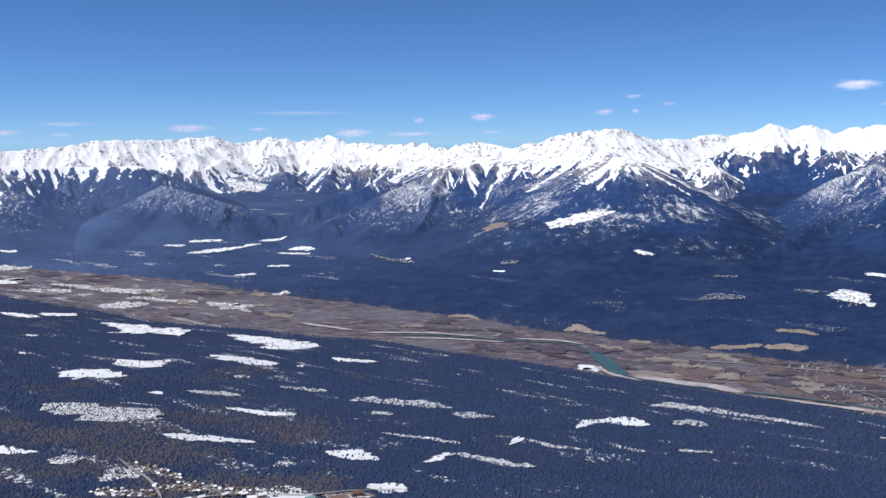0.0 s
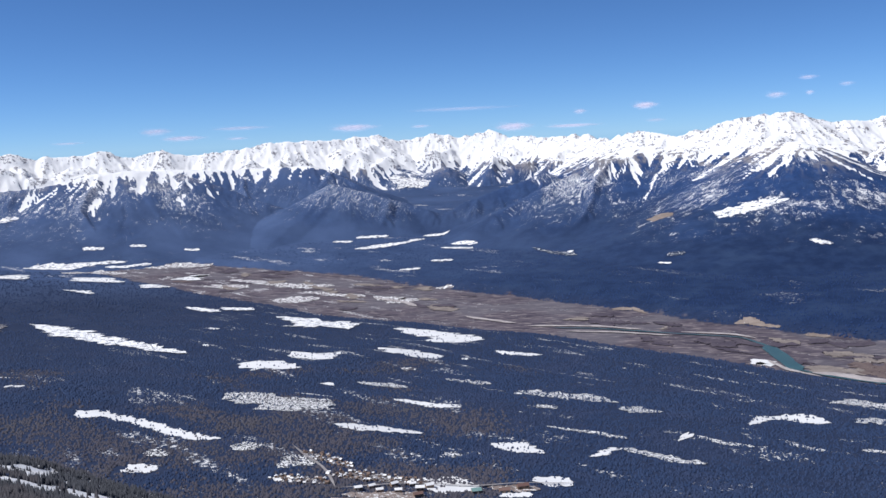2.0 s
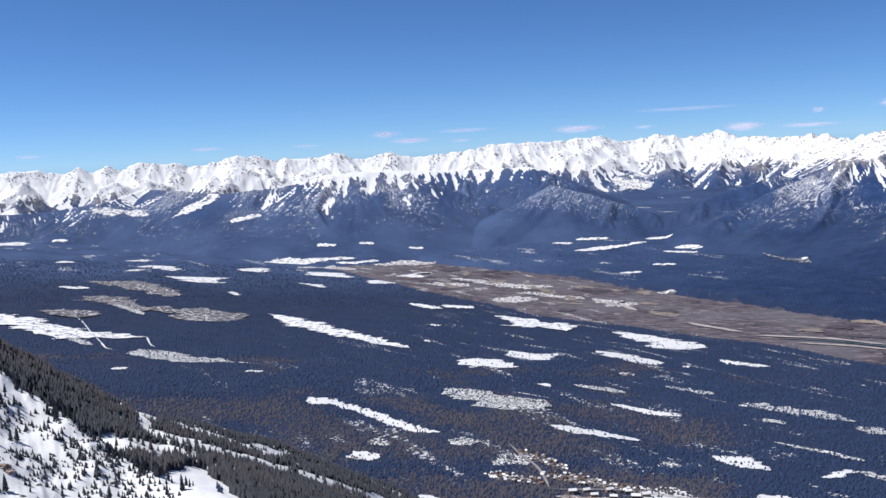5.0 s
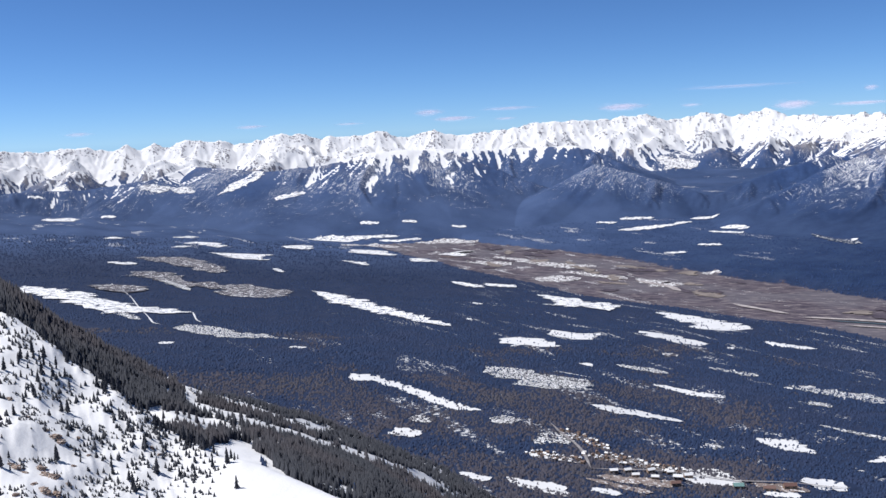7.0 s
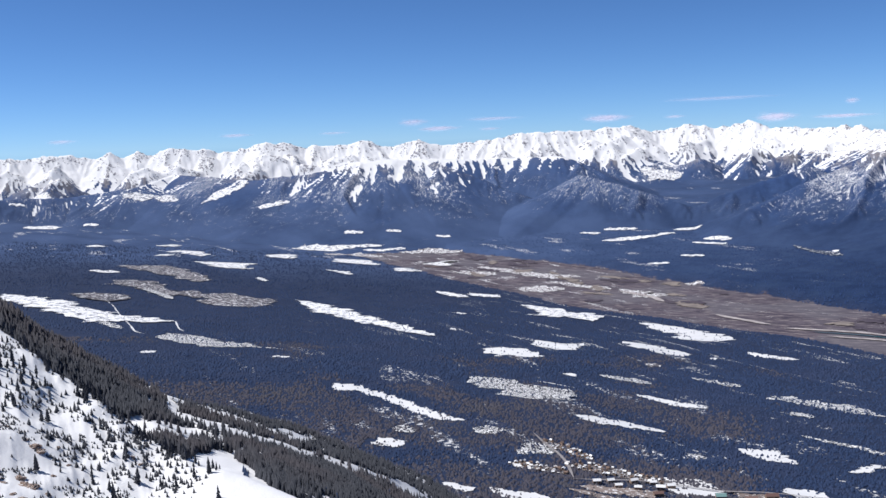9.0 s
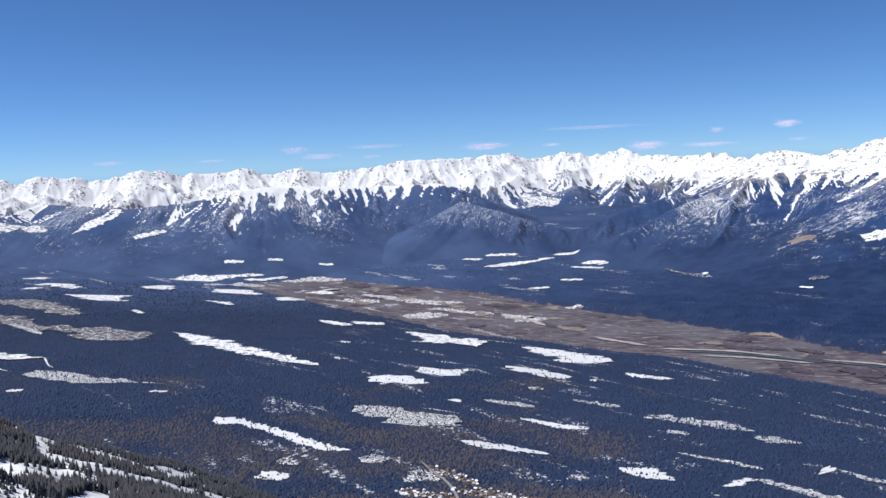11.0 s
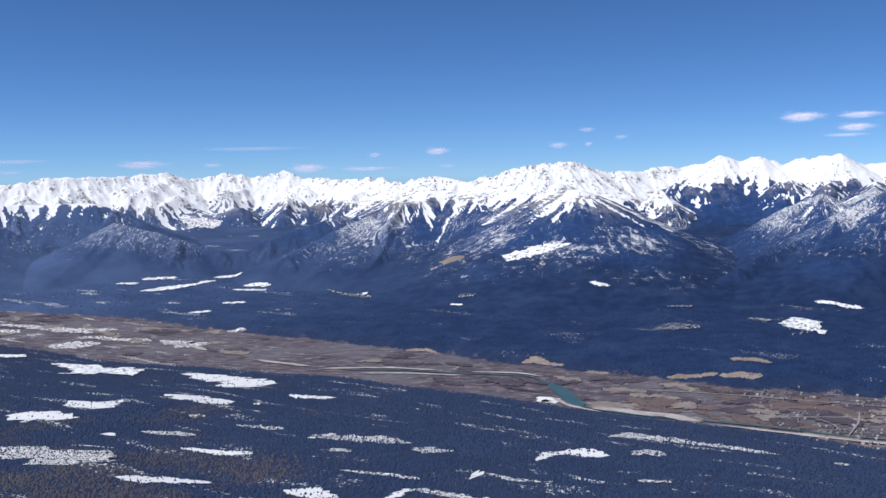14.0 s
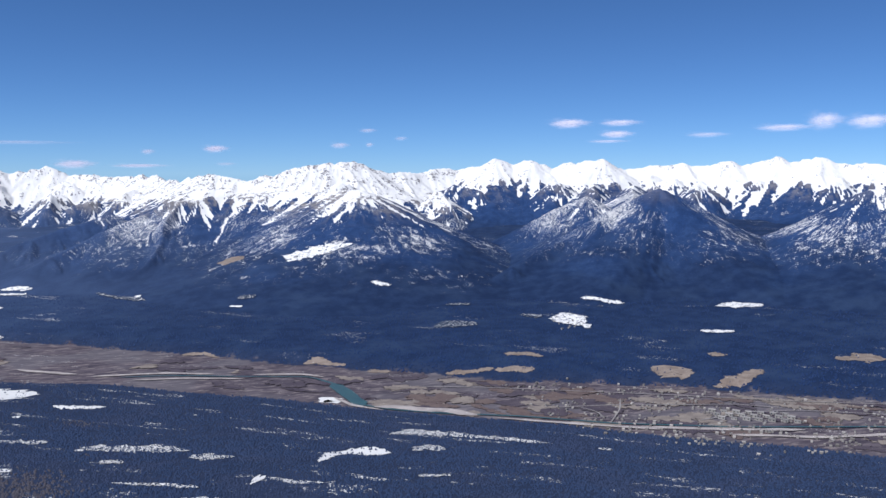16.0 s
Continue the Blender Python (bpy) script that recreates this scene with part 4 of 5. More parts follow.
def gravel_bar(line, width):
    return tagged(ribbon("gravel_bar", line, width, GRAVEL, 1.25 + 0.0001 * abs(line[0][0]), 0.5), "pale gravel bar beside the river", "gravel bar", "gravel bars on the flood plain")


gravel_bar(((-20, 1525), (40, 1520), (94, 1512), (160, 1478)), 10)
gravel_bar(((40, 1478), (120, 1462), (200, 1430)), 8)
gravel_bar(((216, 1455), (290, 1432), (316, 1400)), 9)
gravel_bar(((338, 1195), (372, 1180), (420, 1142), (452, 1108)), 20)
gravel_bar(((300, 1265), (312, 1215), (345, 1172)), 7)
gravel_bar(((470, 1085), (560, 1020), (640, 965)), 8)
gravel_bar(((-130, 1620), (-90, 1585), (-40, 1550)), 12)
gravel_bar(((-330, 1830), (-270, 1790), (-230, 1730)), 14)
gravel_bar(((620, 985), (700, 945), (800, 905)), 10)
gravel_bar(((700, 920), (800, 870), (900, 850)), 9)


def road(line, width, words="pale gravel road across the valley"):
    return tagged(ribbon("road", line, width, DIRT_ROAD, 1.35 + 0.0001 * abs(line[1][1]), 0.1), words, "road", "roads in the valley", kind="structure")


road(((430, 1290), (520, 1250), (640, 1180), (760, 1110), (880, 1030), (1010, 960)), 2.6)
road(((590, 1010), (640, 1070), (670, 1120)), 2)
road(((700, 985), (790, 1000), (860, 985), (960, 920)), 2.4)
road(((560, 1110), (660, 1090), (740, 1060), (800, 1040), (850, 1000)), 2.4)
road(((600, 1040), (605, 1075), (592, 1105)), 2)
road(((-192, 686), (-176, 660), (-157, 637), (-147, 615), (-139, 594)), 2.4, "wide pale road through the resort village")
road(((-139, 594), (-110, 606), (-80, 619), (-37, 621), (-6, 631), (22, 642)), 1.6, "wide pale road through the resort village")


def snow_track(line, width):
    return tagged(ribbon("snow_track", line, width, FIELD_SNOW, 0.3, 0.3), "narrow snowy track cut through the forest", "track", "snowy tracks on the bench")


snow_track(((-1070, 1208), (-962, 1124), (-850, 1012), (-741, 902), (-726, 901)), 2.2)
snow_track(((-779, 1030), (-722, 960), (-702, 947)), 2.4)
snow_track(((-589, 903), (-543, 918)), 4)
snow_track(((115, 789), (126, 811)), 4)
snow_track(((-249, 898), (-205, 898)), 4)


# ---- buildings ----
BROWN_LOT = patch_material("bare_soil", (0.15, 0.12, 0.11), (0.24, 0.195, 0.175), 0.12, 0.3)
def wall_material(name, tone):
    k = Nodes(name, 0.8, 0.3)
    c = k.mix(k.chance(), tone, tuple(min(1, x * 1.5) for x in tone))
    return k.colour(k.mix(k.math("MULTIPLY", k.step(k.noise(k.own(), 1.2, 4), 0.4, 0.7), 0.3), c, tuple(x * 0.6 for x in tone)))


TIMBER = wall_material("timber_wall", (0.20, 0.14, 0.10))
RENDER_WALL = wall_material("pale_wall", (0.25, 0.235, 0.22))
ROOF_SNOW = snow_material("snow_on_roof")
k = Nodes("dusted_roof", 0.85, 0.2)
ROOF_DUSTED = k.colour(k.mix(k.step(k.math("ADD", k.chance(), k.math("MULTIPLY", k.noise(k.own(), 0.9, 3), 0.5)), 0.80, 0.90), (0.17, 0.12, 0.095), SNOW))
k = Nodes("metal_roof", 0.5, 0.4)
ROOF_GREY = k.colour(k.mix(k.chance(), (0.13, 0.125, 0.125), (0.30, 0.28, 0.27)))
k = Nodes("teal_roof", 0.5, 0.4)
ROOF_TEAL = k.colour(k.mix(k.step(k.noise(k.own(), 0.8, 3), 0.3, 0.7), (0.13, 0.23, 0.22), (0.18, 0.28, 0.27)))
k = Nodes("dark_glass", 0.15, 0.5)
PANE = k.colour((0.03, 0.04, 0.05))


def gable_house(label, w, d, h, roof, wall):
    """A gabled house with overhanging eaves, windows, a door and a chimney."""
    house = tagged(new("house"), label, "house", "houses in the valley")
    bm = bmesh.new()
    pts = [(-w / 2, -d / 2, -0.6), (w / 2, -d / 2, -0.6), (w / 2, d / 2, -0.6), (-w / 2, d / 2, -0.6), (-w / 2, -d / 2, h), (w / 2, -d / 2, h), (w / 2, d / 2, h), (-w / 2, d / 2, h),
           (-w / 2, 0, h + d * 0.36), (w / 2, 0, h + d * 0.36)]
    v = [bm.verts.new(p) for p in pts]
    for f in ((0, 1, 5, 4), (2, 3, 7, 6), (1, 2, 6, 9, 5), (3, 0, 4, 8, 7), (3, 2, 1, 0), (4, 5, 9, 8), (6, 7, 8, 9)):
        bm.faces.new([v[i] for i in f])
    part("wall", bm, wall, house)
    bm = bmesh.new()
    e, o, t = d / 2 + 0.22, w / 2 + 0.2, 0.14
    rise = d * 0.36
    drop = h - 0.22 * rise / (d / 2)
    prof = [(-e, drop), (0, h + rise), (e, drop), (e, drop + t), (0, h + rise + t), (-e, drop + t)]
    a = [bm.verts.new((-o, y, z + 0.02)) for y, z in prof]
    b = [bm.verts.new((o, y, z + 0.02)) for y, z in prof]
    for i in range(6):
        bm.faces.new((a[i], a[(i + 1) % 6], b[(i + 1) % 6], b[i]))
    for q in (a, b):
        bm.faces.new((q[0], q[1], q[4], q[5])), bm.faces.new((q[1], q[2], q[3], q[4]))
    part("roof", bm, roof, house)
    for sx, sy in ((-0.25, -1), (0.25, -1), (-0.25, 1), (0.25, 1)):
        bm = bmesh.new()
        bmesh.ops.create_cube(bm, size=1, matrix=Matrix.LocRotScale((sx * w, sy * d / 2, h * 0.55), None, (w * 0.2, 0.06, h * 0.35)))
        part("window", bm, PANE, house)
    bm = bmesh.new()
    bmesh.ops.create_cube(bm, size=1, matrix=Matrix.LocRotScale((w * 0.25, d * 0.18, h + d * 0.36), None, (0.25, 0.25, 0.6)))
    part("chimney", bm, wall, house)
    return house


def settle(make, spots):
    """Copies of one house on the land, each with its own turn."""
    for x, y, turn, size in spots:
        ob = copy_thing(make, pose(x, y, float(land_height(x, y)) + 0.3, 0, 0, turn))
        ob.scale = (size, size, size)
        OPEN.append((x, y, 1.8 * size, 1.8 * size, 1.0, 0.0, 0.0))


def drop_pattern(make):
    for o in (*make.children_recursive, make):
        bpy.data.objects.remove(o)


def scatter(n, box, gap, seed, fits):
    """Up to n spots in a box, none closer than gap."""
    rnd, spots = random.Random(seed), []
    for _ in range(n * 30):
        x, y = rnd.uniform(box[0], box[1]), rnd.uniform(box[2], box[3])
        if len(spots) < n and fits(x, y) and all((x - a) ** 2 + (y - b) ** 2 > gap * gap for a, b in spots):
            spots.append((x, y))
    return spots


turns = random.Random(21)
VILLAGE = ((-159, 658, 52, 17, -35, 38), (-166, 606, 42, 15, 0, 30), (-114, 624, 74, 22, 0, 66))      # middle, length, width, turn, houses
TRODDEN = patch_material("trodden_snow", (0.11, 0.10, 0.10), (0.19, 0.165, 0.16), 0.11, 0.5)
chalet = gable_house("timber chalet with a snow-dusted gable roof", 3.2, 2.6, 1.7, ROOF_DUSTED, TIMBER)
for i, (cx, cy, long, wide, turn, count) in enumerate(VILLAGE):
    tagged(clearing("village_yard", oval(cx, cy, long, wide, turn), TRODDEN, 0.35, 0.26, 0.4), "trodden snow and bare soil between the chalets", "yard", "yards of the resort village")
    ca, sa = math.cos(radians(turn)), math.sin(radians(turn))
    inside = lambda x, y: (((x - cx) * ca + (y - cy) * sa) / long) ** 2 + (((y - cy) * ca - (x - cx) * sa) / wide) ** 2 < 0.26
    settle(chalet, [(x, y, turn + turns.choice((0, 90)) + turns.uniform(-20, 20), turns.uniform(0.42, 0.8)) for x, y in
                    scatter(count, (cx - long / 2, cx + long / 2, cy - 24, cy + 24), 2.9, 31 + i, inside)])
drop_pattern(chalet)
lodge = gable_house("large resort lodge with a snow-covered roof", 7.5, 4.2, 3.0, ROOF_SNOW, TIMBER)
settle(lodge, [(x, y, turns.uniform(0, 40), turns.uniform(0.6, 0.9)) for x, y in scatter(8, (-128, -75, 590, 614), 9, 32, lambda x, y: abs(y - 602 - 0.3 * (x + 100)) < 8)])
drop_pattern(lodge)
hall = gable_house("resort building with a teal metal roof", 6.5, 4.2, 1.8, ROOF_TEAL, TIMBER)
settle(hall, [(-46, 609, 15, 1.0)])
drop_pattern(hall)
k = Nodes("brown_roof", 0.8, 0.2)
ROOF_BROWN = k.colour(k.mix(k.chance(), (0.13, 0.075, 0.065), (0.17, 0.11, 0.095)))
base_lodge = gable_house("long resort lodge with a red-brown roof", 9.0, 4.5, 2.6, ROOF_BROWN, TIMBER)
settle(base_lodge, [(-15, 618, 20, 0.9), (-27, 610, 10, 0.8), (-83, 590, 25, 0.7)])
drop_pattern(base_lodge)
town_house = gable_house("pale town house with a grey roof", 2.6, 2.1, 1.3, ROOF_GREY, RENDER_WALL)
in_town = lambda x, y: 1000 < x * ACROSS[0] + y * ACROSS[1] - 0.04 * (x - 600) < 1330 and layers(x / 90, y / 90, 2, 77) > -0.15
settle(town_house, [(x, y, 42 + turns.choice((0, 90)) + turns.uniform(-6, 6), turns.uniform(0.8, 1.4)) for x, y in scatter(100, (600, 1010, 850, 1150), 5.0, 33, in_town)])
settle(town_house, [(x, y, turns.uniform(0, 180), turns.uniform(0.9, 1.5)) for x, y in scatter(14, (800, 870, 1555, 1625), 8.0, 34, lambda x, y: True)])
drop_pattern(town_house)


def far_houses(name, spots, label):
    """Many small gabled houses, too far to tell apart, in one mesh."""
    verts, faces = [], []
    for x, y, turn, size in spots:
        w, d, h, z = 1.3 * size, 1.0 * size, 1.3 * size, float(land_height(x, y)) + 0.3
        c, q, n = math.cos(radians(turn)), math.sin(radians(turn)), len(verts)
        for px, py, pz in ((-w, -d, -0.6), (w, -d, -0.6), (w, d, -0.6), (-w, d, -0.6), (-w, -d, h), (w, -d, h), (w, d, h), (-w, d, h), (-w, 0, h + 0.7 * d), (w, 0, h + 0.7 * d)):
            verts.append((x + px * c - py * q, y + px * q + py * c, z + pz))
        faces += [tuple(n + i for i in f) for f in ((0, 1, 5, 4), (2, 3, 7, 6), (1, 2, 6, 9, 5), (3, 0, 4, 8, 7), (4, 5, 9, 8), (6, 7, 8, 9))]
    k = Nodes("far_house", 0.7, 0.3)
    mat = k.colour(k.mix(k.island(), (0.12, 0.11, 0.105), (0.34, 0.315, 0.295)))
    return tagged(new(name, mesh_from(name, verts, faces, mat, False)), label, "houses", kind="stuff")


far_houses("far_houses", [(x, y, 42 + turns.choice((0, 90)) + turns.uniform(-6, 6), turns.uniform(0.8, 1.6)) for x, y in
                          scatter(420, (540, 1120, 800, 1260), 4.5, 35, lambda x, y: 1035 < x * ACROSS[0] + y * ACROSS[1] < 1385 and layers(x / 60, y / 60, 2, 78) > -0.05)],
           "scattered grey and pale houses of the valley town")
block = gable_house("long pale apartment block in the town", 9.0, 3.0, 3.2, ROOF_GREY, RENDER_WALL)
settle(block, [(738 + 13 * i + 5 * j, 985 + 17 * j - 8 * i, 125, turns.uniform(0.8, 1.1)) for i in range(7) for j in range(3)])
drop_pattern(block)


def bare_lot(*spine):
    return tagged(clearing("bare_lot", spine, BROWN_LOT, 0.05, 0.27, 0.4), "brown bare lot with patches of snow", "parking lot", "bare lots in the village")


def village_slope(*spine):
    return tagged(clearing("village_slope", spine, FIELD_SNOW, 0.12, 0.24, 0.4), "snowy piste foot with scattered conifers", "snowfield", "snowy slopes above the village")


bare_lot((-133, 585, 10), (-111, 586, 19), (-86, 592, 20), (-79, 594, 12))
bare_lot((-39, 620, 6), (-22, 617, 19), (-3, 619, 18))
bare_lot((-138, 575, 6), (-115, 570, 11), (-94, 569, 11))
village_slope((-82, 615, 9), (-71, 611, 23), (-57, 616, 24), (-46, 618, 10))
village_slope((-8, 638, 14), (6, 644, 38), (20, 642, 19))
village_slope((-31, 603, 7), (-8, 606, 12))
village_slope((-169, 551, 14), (-154, 551, 19), (-144, 547, 10))
village_slope((-130, 558, 10), (-112, 554, 14))
village_slope((-215, 550, 8), (-193, 544, 12))


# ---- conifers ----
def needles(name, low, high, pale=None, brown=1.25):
    """Conifer foliage; pale puts distance haze into its colour down the valley."""
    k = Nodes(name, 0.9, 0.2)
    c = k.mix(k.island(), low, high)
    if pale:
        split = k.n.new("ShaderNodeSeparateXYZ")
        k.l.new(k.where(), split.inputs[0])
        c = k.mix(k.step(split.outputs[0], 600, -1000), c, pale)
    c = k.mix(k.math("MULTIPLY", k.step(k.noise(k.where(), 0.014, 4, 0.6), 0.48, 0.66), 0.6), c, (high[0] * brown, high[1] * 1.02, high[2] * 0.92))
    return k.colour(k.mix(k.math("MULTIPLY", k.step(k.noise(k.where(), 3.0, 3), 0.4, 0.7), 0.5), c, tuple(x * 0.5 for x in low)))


# beyond the river: haze is put into the foliage colour, bluer than WOODS
HAZED_WOODS = needles("hazed_woods", (0.010, 0.025, 0.085), (0.017, 0.036, 0.106), (0.046, 0.074, 0.160))
WOODS = needles("conifer_woods", (0.019, 0.034, 0.084), (0.028, 0.044, 0.099))
BARE = needles("bare_woods", (0.048, 0.047, 0.066), (0.072, 0.067, 0.085), brown=1.0)
NEEDLES = needles("conifer_needles", (0.036, 0.039, 0.049), (0.058, 0.060, 0.072))
k = Nodes("bark", 0.95, 0.1)
BARK = k.colour(k.mix(k.step(k.noise(k.own(), 3, 4), 0.3, 0.7), (0.10, 0.075, 0.06), (0.17, 0.13, 0.11)))


def standing(x, y, rnd):
    """Which of the points keep their trees, by the clearings that they fall in."""
    keep = np.ones(len(x), bool)
    luck = rnd.random(len(x))
    for cx, cy, hl, hw, ca, sa, left in OPEN:
        near = np.abs(x - cx) < hl + hw + 8
        near &= np.abs(y - cy) < hl + hw + 8
        i = np.nonzero(near)[0]
        if len(i) == 0:
            continue
        dx, dy = x[i] - cx, y[i] - cy
        a, b = (dx * ca + dy * sa) / hl, (dy * ca - dx * sa) / max(hw, 0.5)
        inside = (a * a + b * b) < 1.05 + 0.25 * luck[i]
        keep[i[inside & (luck[i] > left)]] = False
    return keep


def wood(name, r0, r1, spacing, tall, label, seed, sides=5, fits=None, mat=None, b0=-50.0, b1=48.0, slim=1.0):
    """One stretch of woodland: many small conifers in a single mesh."""
    rnd = np.random.default_rng(seed)
    n = int(radians(b1 - b0) * math.log(r1 / r0) / spacing ** 2)
    r, b = r0 * np.exp(rnd.random(n) * math.log(r1 / r0)), np.radians(rnd.uniform(b0, b1, n))
    x, y = r * np.sin(b), r * np.cos(b)
    keep = standing(x, y, rnd)
    if fits is not None:
        keep &= fits(x, y, r, b, rnd)
    x, y, r = x[keep], y[keep], r[keep]
    n = len(x)
    h = tall * rnd.uniform(0.6, 1.25, n) * (1 + 0.25 * layers(x / 90, y / 90, 2, seed))
    w = h * rnd.uniform(0.26, 0.38, n) * slim
    z = land_height(x, y) - 0.15
    th = np.linspace(0, 2 * np.pi, sides, endpoint=False)[None] + rnd.uniform(0, 6, n)[:, None]
    rag = w[:, None] * rnd.uniform(0.75, 1.25, (n, sides))
    base = np.stack([x[:, None] + rag * np.cos(th), y[:, None] + rag * np.sin(th), np.repeat((z + 0.08 * h)[:, None], sides, 1)], -1)
    tip = np.stack([x + 0.04 * h * rnd.normal(size=n), y + 0.04 * h * rnd.normal(size=n), z + h], -1)[:, None]
    verts = np.concatenate([base, tip], 1).reshape(-1, 3)
    k0 = (np.arange(n) * (sides + 1))[:, None]
    i = np.arange(sides)[None]
    tris = np.stack([k0 + i, k0 + (i + 1) % sides, np.repeat(k0 + sides, sides, 1)], -1).reshape(-1, 3)
    ob = sheet(name, verts, tris, mat or WOODS, {})
    return tagged(ob, label, "forest", kind="stuff")


def on_bench(x, y, r, b, rnd):
    u, v = x * ALONG[0] + y * ALONG[1], x * ACROSS[0] + y * ACROSS[1]
    thin = layers(u / 150, v / 28, 4, 131, 0.6)
    gaps = ease(-0.05, 0.35, layers(u / 26, v / 15, 3, 133))
    return (v < near_bank(u) + 4) & (rnd.random(len(x)) > 0.92 * ease(0.22, 0.75, thin) * gaps * ease(-900, -300, x))


def bare_stand(x, y):
    """Where leafless broadleaf trees stand instead of conifers."""
    r = np.hypot(x, y)
    return ease(0.15, 0.55, layers(x / 120, y / 90, 3, 241) + 0.65 * ease(980, 760, r) * ease(60, -160, x) - 0.1 - 0.9 * ease(-60, 160, x)) > 0.5


def evergreen_bench(x, y, r, b, rnd):
    return on_bench(x, y, r, b, rnd) & ~bare_stand(x + rnd.normal(0, 9, len(x)), y + rnd.normal(0, 9, len(x)))


def bare_bench(x, y, r, b, rnd):
    return on_bench(x, y, r, b, rnd) & bare_stand(x + rnd.normal(0, 9, len(x)), y + rnd.normal(0, 9, len(x)))


def on_far_side(x, y, r, b, rnd):
    u, v = x * ALONG[0] + y * ALONG[1], x * ACROSS[0] + y * ACROSS[1]
    return (v > far_bank(u) - 4) & (land_height(x, y) - base_land(x, y) < 1.0)


wood("bench_forest", 470, 900, 0.0036, 2.0, "dense dark conifers on the near bench", 201, fits=evergreen_bench, slim=1.6)
wood("bare_woods", 470, 1150, 0.0036, 1.9, "grey-brown leafless woods among the conifers", 205, fits=bare_bench, mat=BARE, slim=1.9)
wood("lower_forest", 900, 1700, 0.0034, 2.2, "dense dark conifers sloping to the river", 202, sides=4, fits=evergreen_bench, slim=1.9)
wood("outer_forest", 1700, 2600, 0.0042, 3.0, "dense dark conifers down the valley", 203, sides=4, fits=on_bench, slim=1.4)
wood("far_forest", 1280, 3400, 0.0044, 2.6, "dense conifers beyond the river, tinted blue for haze", 204, sides=4, fits=on_far_side, mat=HAZED_WOODS, slim=1.9)


# ---- clouds ----
k = Nodes("cloud", 1.0, 0.0)
g = k.n.new("ShaderNodeVectorMath")
g.operation = "LENGTH"
k.l.new(k.own(), g.inputs[0])
soft = k.step(g.outputs["Value"], 1.0, 0.15)
puff = k.step(k.math("ADD", k.noise(k.own(), 2.2, 5, 0.6), k.math("MULTIPLY", soft, 0.35)), 0.50, 1.0)
k.put(k.p.inputs["Alpha"], k.math("MULTIPLY", k.math("MULTIPLY", soft, puff), k.attribute("veil")))
# the clouds' sunlit brightness is put in as a weak glow
k.put(k.p.inputs["Emission Color"], (0.82, 0.68, 0.75)), k.put(k.p.inputs["Emission Strength"], 0.46)
CLOUD = k.colour((0.5, 0.48, 0.5))


def cloud(bearing, angle, wide, high, veil=0.9, roll=0.0):
    """A thin fair-weather cloud far behind the ranges; sizes in degrees of view."""
    at = place(bearing, 4680, angle)
    bm = bmesh.new()
    bmesh.ops.create_uvsphere(bm, u_segments=24, v_segments=12, radius=1.0)
    for v in bm.verts:
        v.co.y *= 0.25
    ob = part("cloud", bm, CLOUD, None, "small wispy white cloud above the snowy peaks", True)
    at_ = ob.data.attributes.new("veil", "FLOAT", "POINT")
    at_.data.foreach_set("value", np.full(len(ob.data.vertices), veil, np.float32))
    s = 4680 * radians(1) / 2
    ob.matrix_world = Matrix.Translation(at) @ Matrix.Rotation(-radians(bearing), 4, "Z") @ Matrix.Rotation(radians(roll), 4, "Y") @ Matrix.Diagonal((wide * s, 60, high * s, 1))
    ob.visible_shadow = False
    tagged(ob, "", "cloud", "clouds over the range")
    return ob


cloud(27.6, 3.02, 3.66, 0.89, 0.90)
cloud(30.6, 3.03, 3.66, 0.63, 0.70)
cloud(30.4, 2.36, 3.01, 0.72, 0.80)
cloud(29.9, 1.93, 3.66, 0.31, 0.50)
cloud(35.6, 2.28, 3.66, 0.49, 0.40)
cloud(39.8, 2.64, 4.73, 0.67, 0.60)
cloud(42.0, 3.01, 3.01, 1.52, 0.60)
cloud(44.3, 2.93, 3.87, 1.25, 0.70)
cloud(6.5, 1.48, 2.24, 0.67, 0.90)
cloud(13.8, 1.71, 1.81, 0.58, 0.50)
cloud(15.5, 2.60, 1.63, 0.40, 0.40)
cloud(2.7, 1.29, 1.20, 0.49, 0.50)
cloud(15.6, 1.75, 0.73, 0.40, 0.50)
cloud(-1.3, 0.56, 3.44, 0.81, 0.80)
cloud(2.2, 0.47, 4.95, 0.36, 0.70)
cloud(7.1, 0.58, 1.89, 0.31, 0.30)
cloud(17.5, 2.13, 1.29, 0.40, 0.30)
cloud(-10.9, 0.87, 4.30, 0.72, 0.70)
cloud(-6.9, 0.79, 1.89, 0.31, 0.40)
cloud(-4.5, 1.74, 9.89, 0.36, 0.25)
cloud(-20.9, 0.62, 3.87, 0.49, 0.70)
cloud(-17.6, 1.09, 5.16, 0.36, 0.40)
cloud(-22.4, 1.05, 2.75, 0.67, 0.50)
cloud(-33.0, 0.62, 2.84, 0.36, 0.50)
cloud(-27.2, 0.56, 2.84, 0.22, 0.40)
cloud(-42.6, 0.58, 2.41, 0.40, 0.40)
cloud(-17.8, 0.49, 2.15, 0.27, 0.40)


# ---- the near slope: conifers, boulders and ski runs ----
def rim_of(crest, bearing):
    return np.interp(bearing, [p[0] for p in crest], [p[1] for p in crest])


def ski_run(*spine):
    """A groomed run down the spur."""
    return tagged(clearing("ski_run", spine, FIELD_SNOW, 0.03, 0.22, 0.3), "groomed white ski run between dark conifers", "ski run", "ski runs below the lookout")


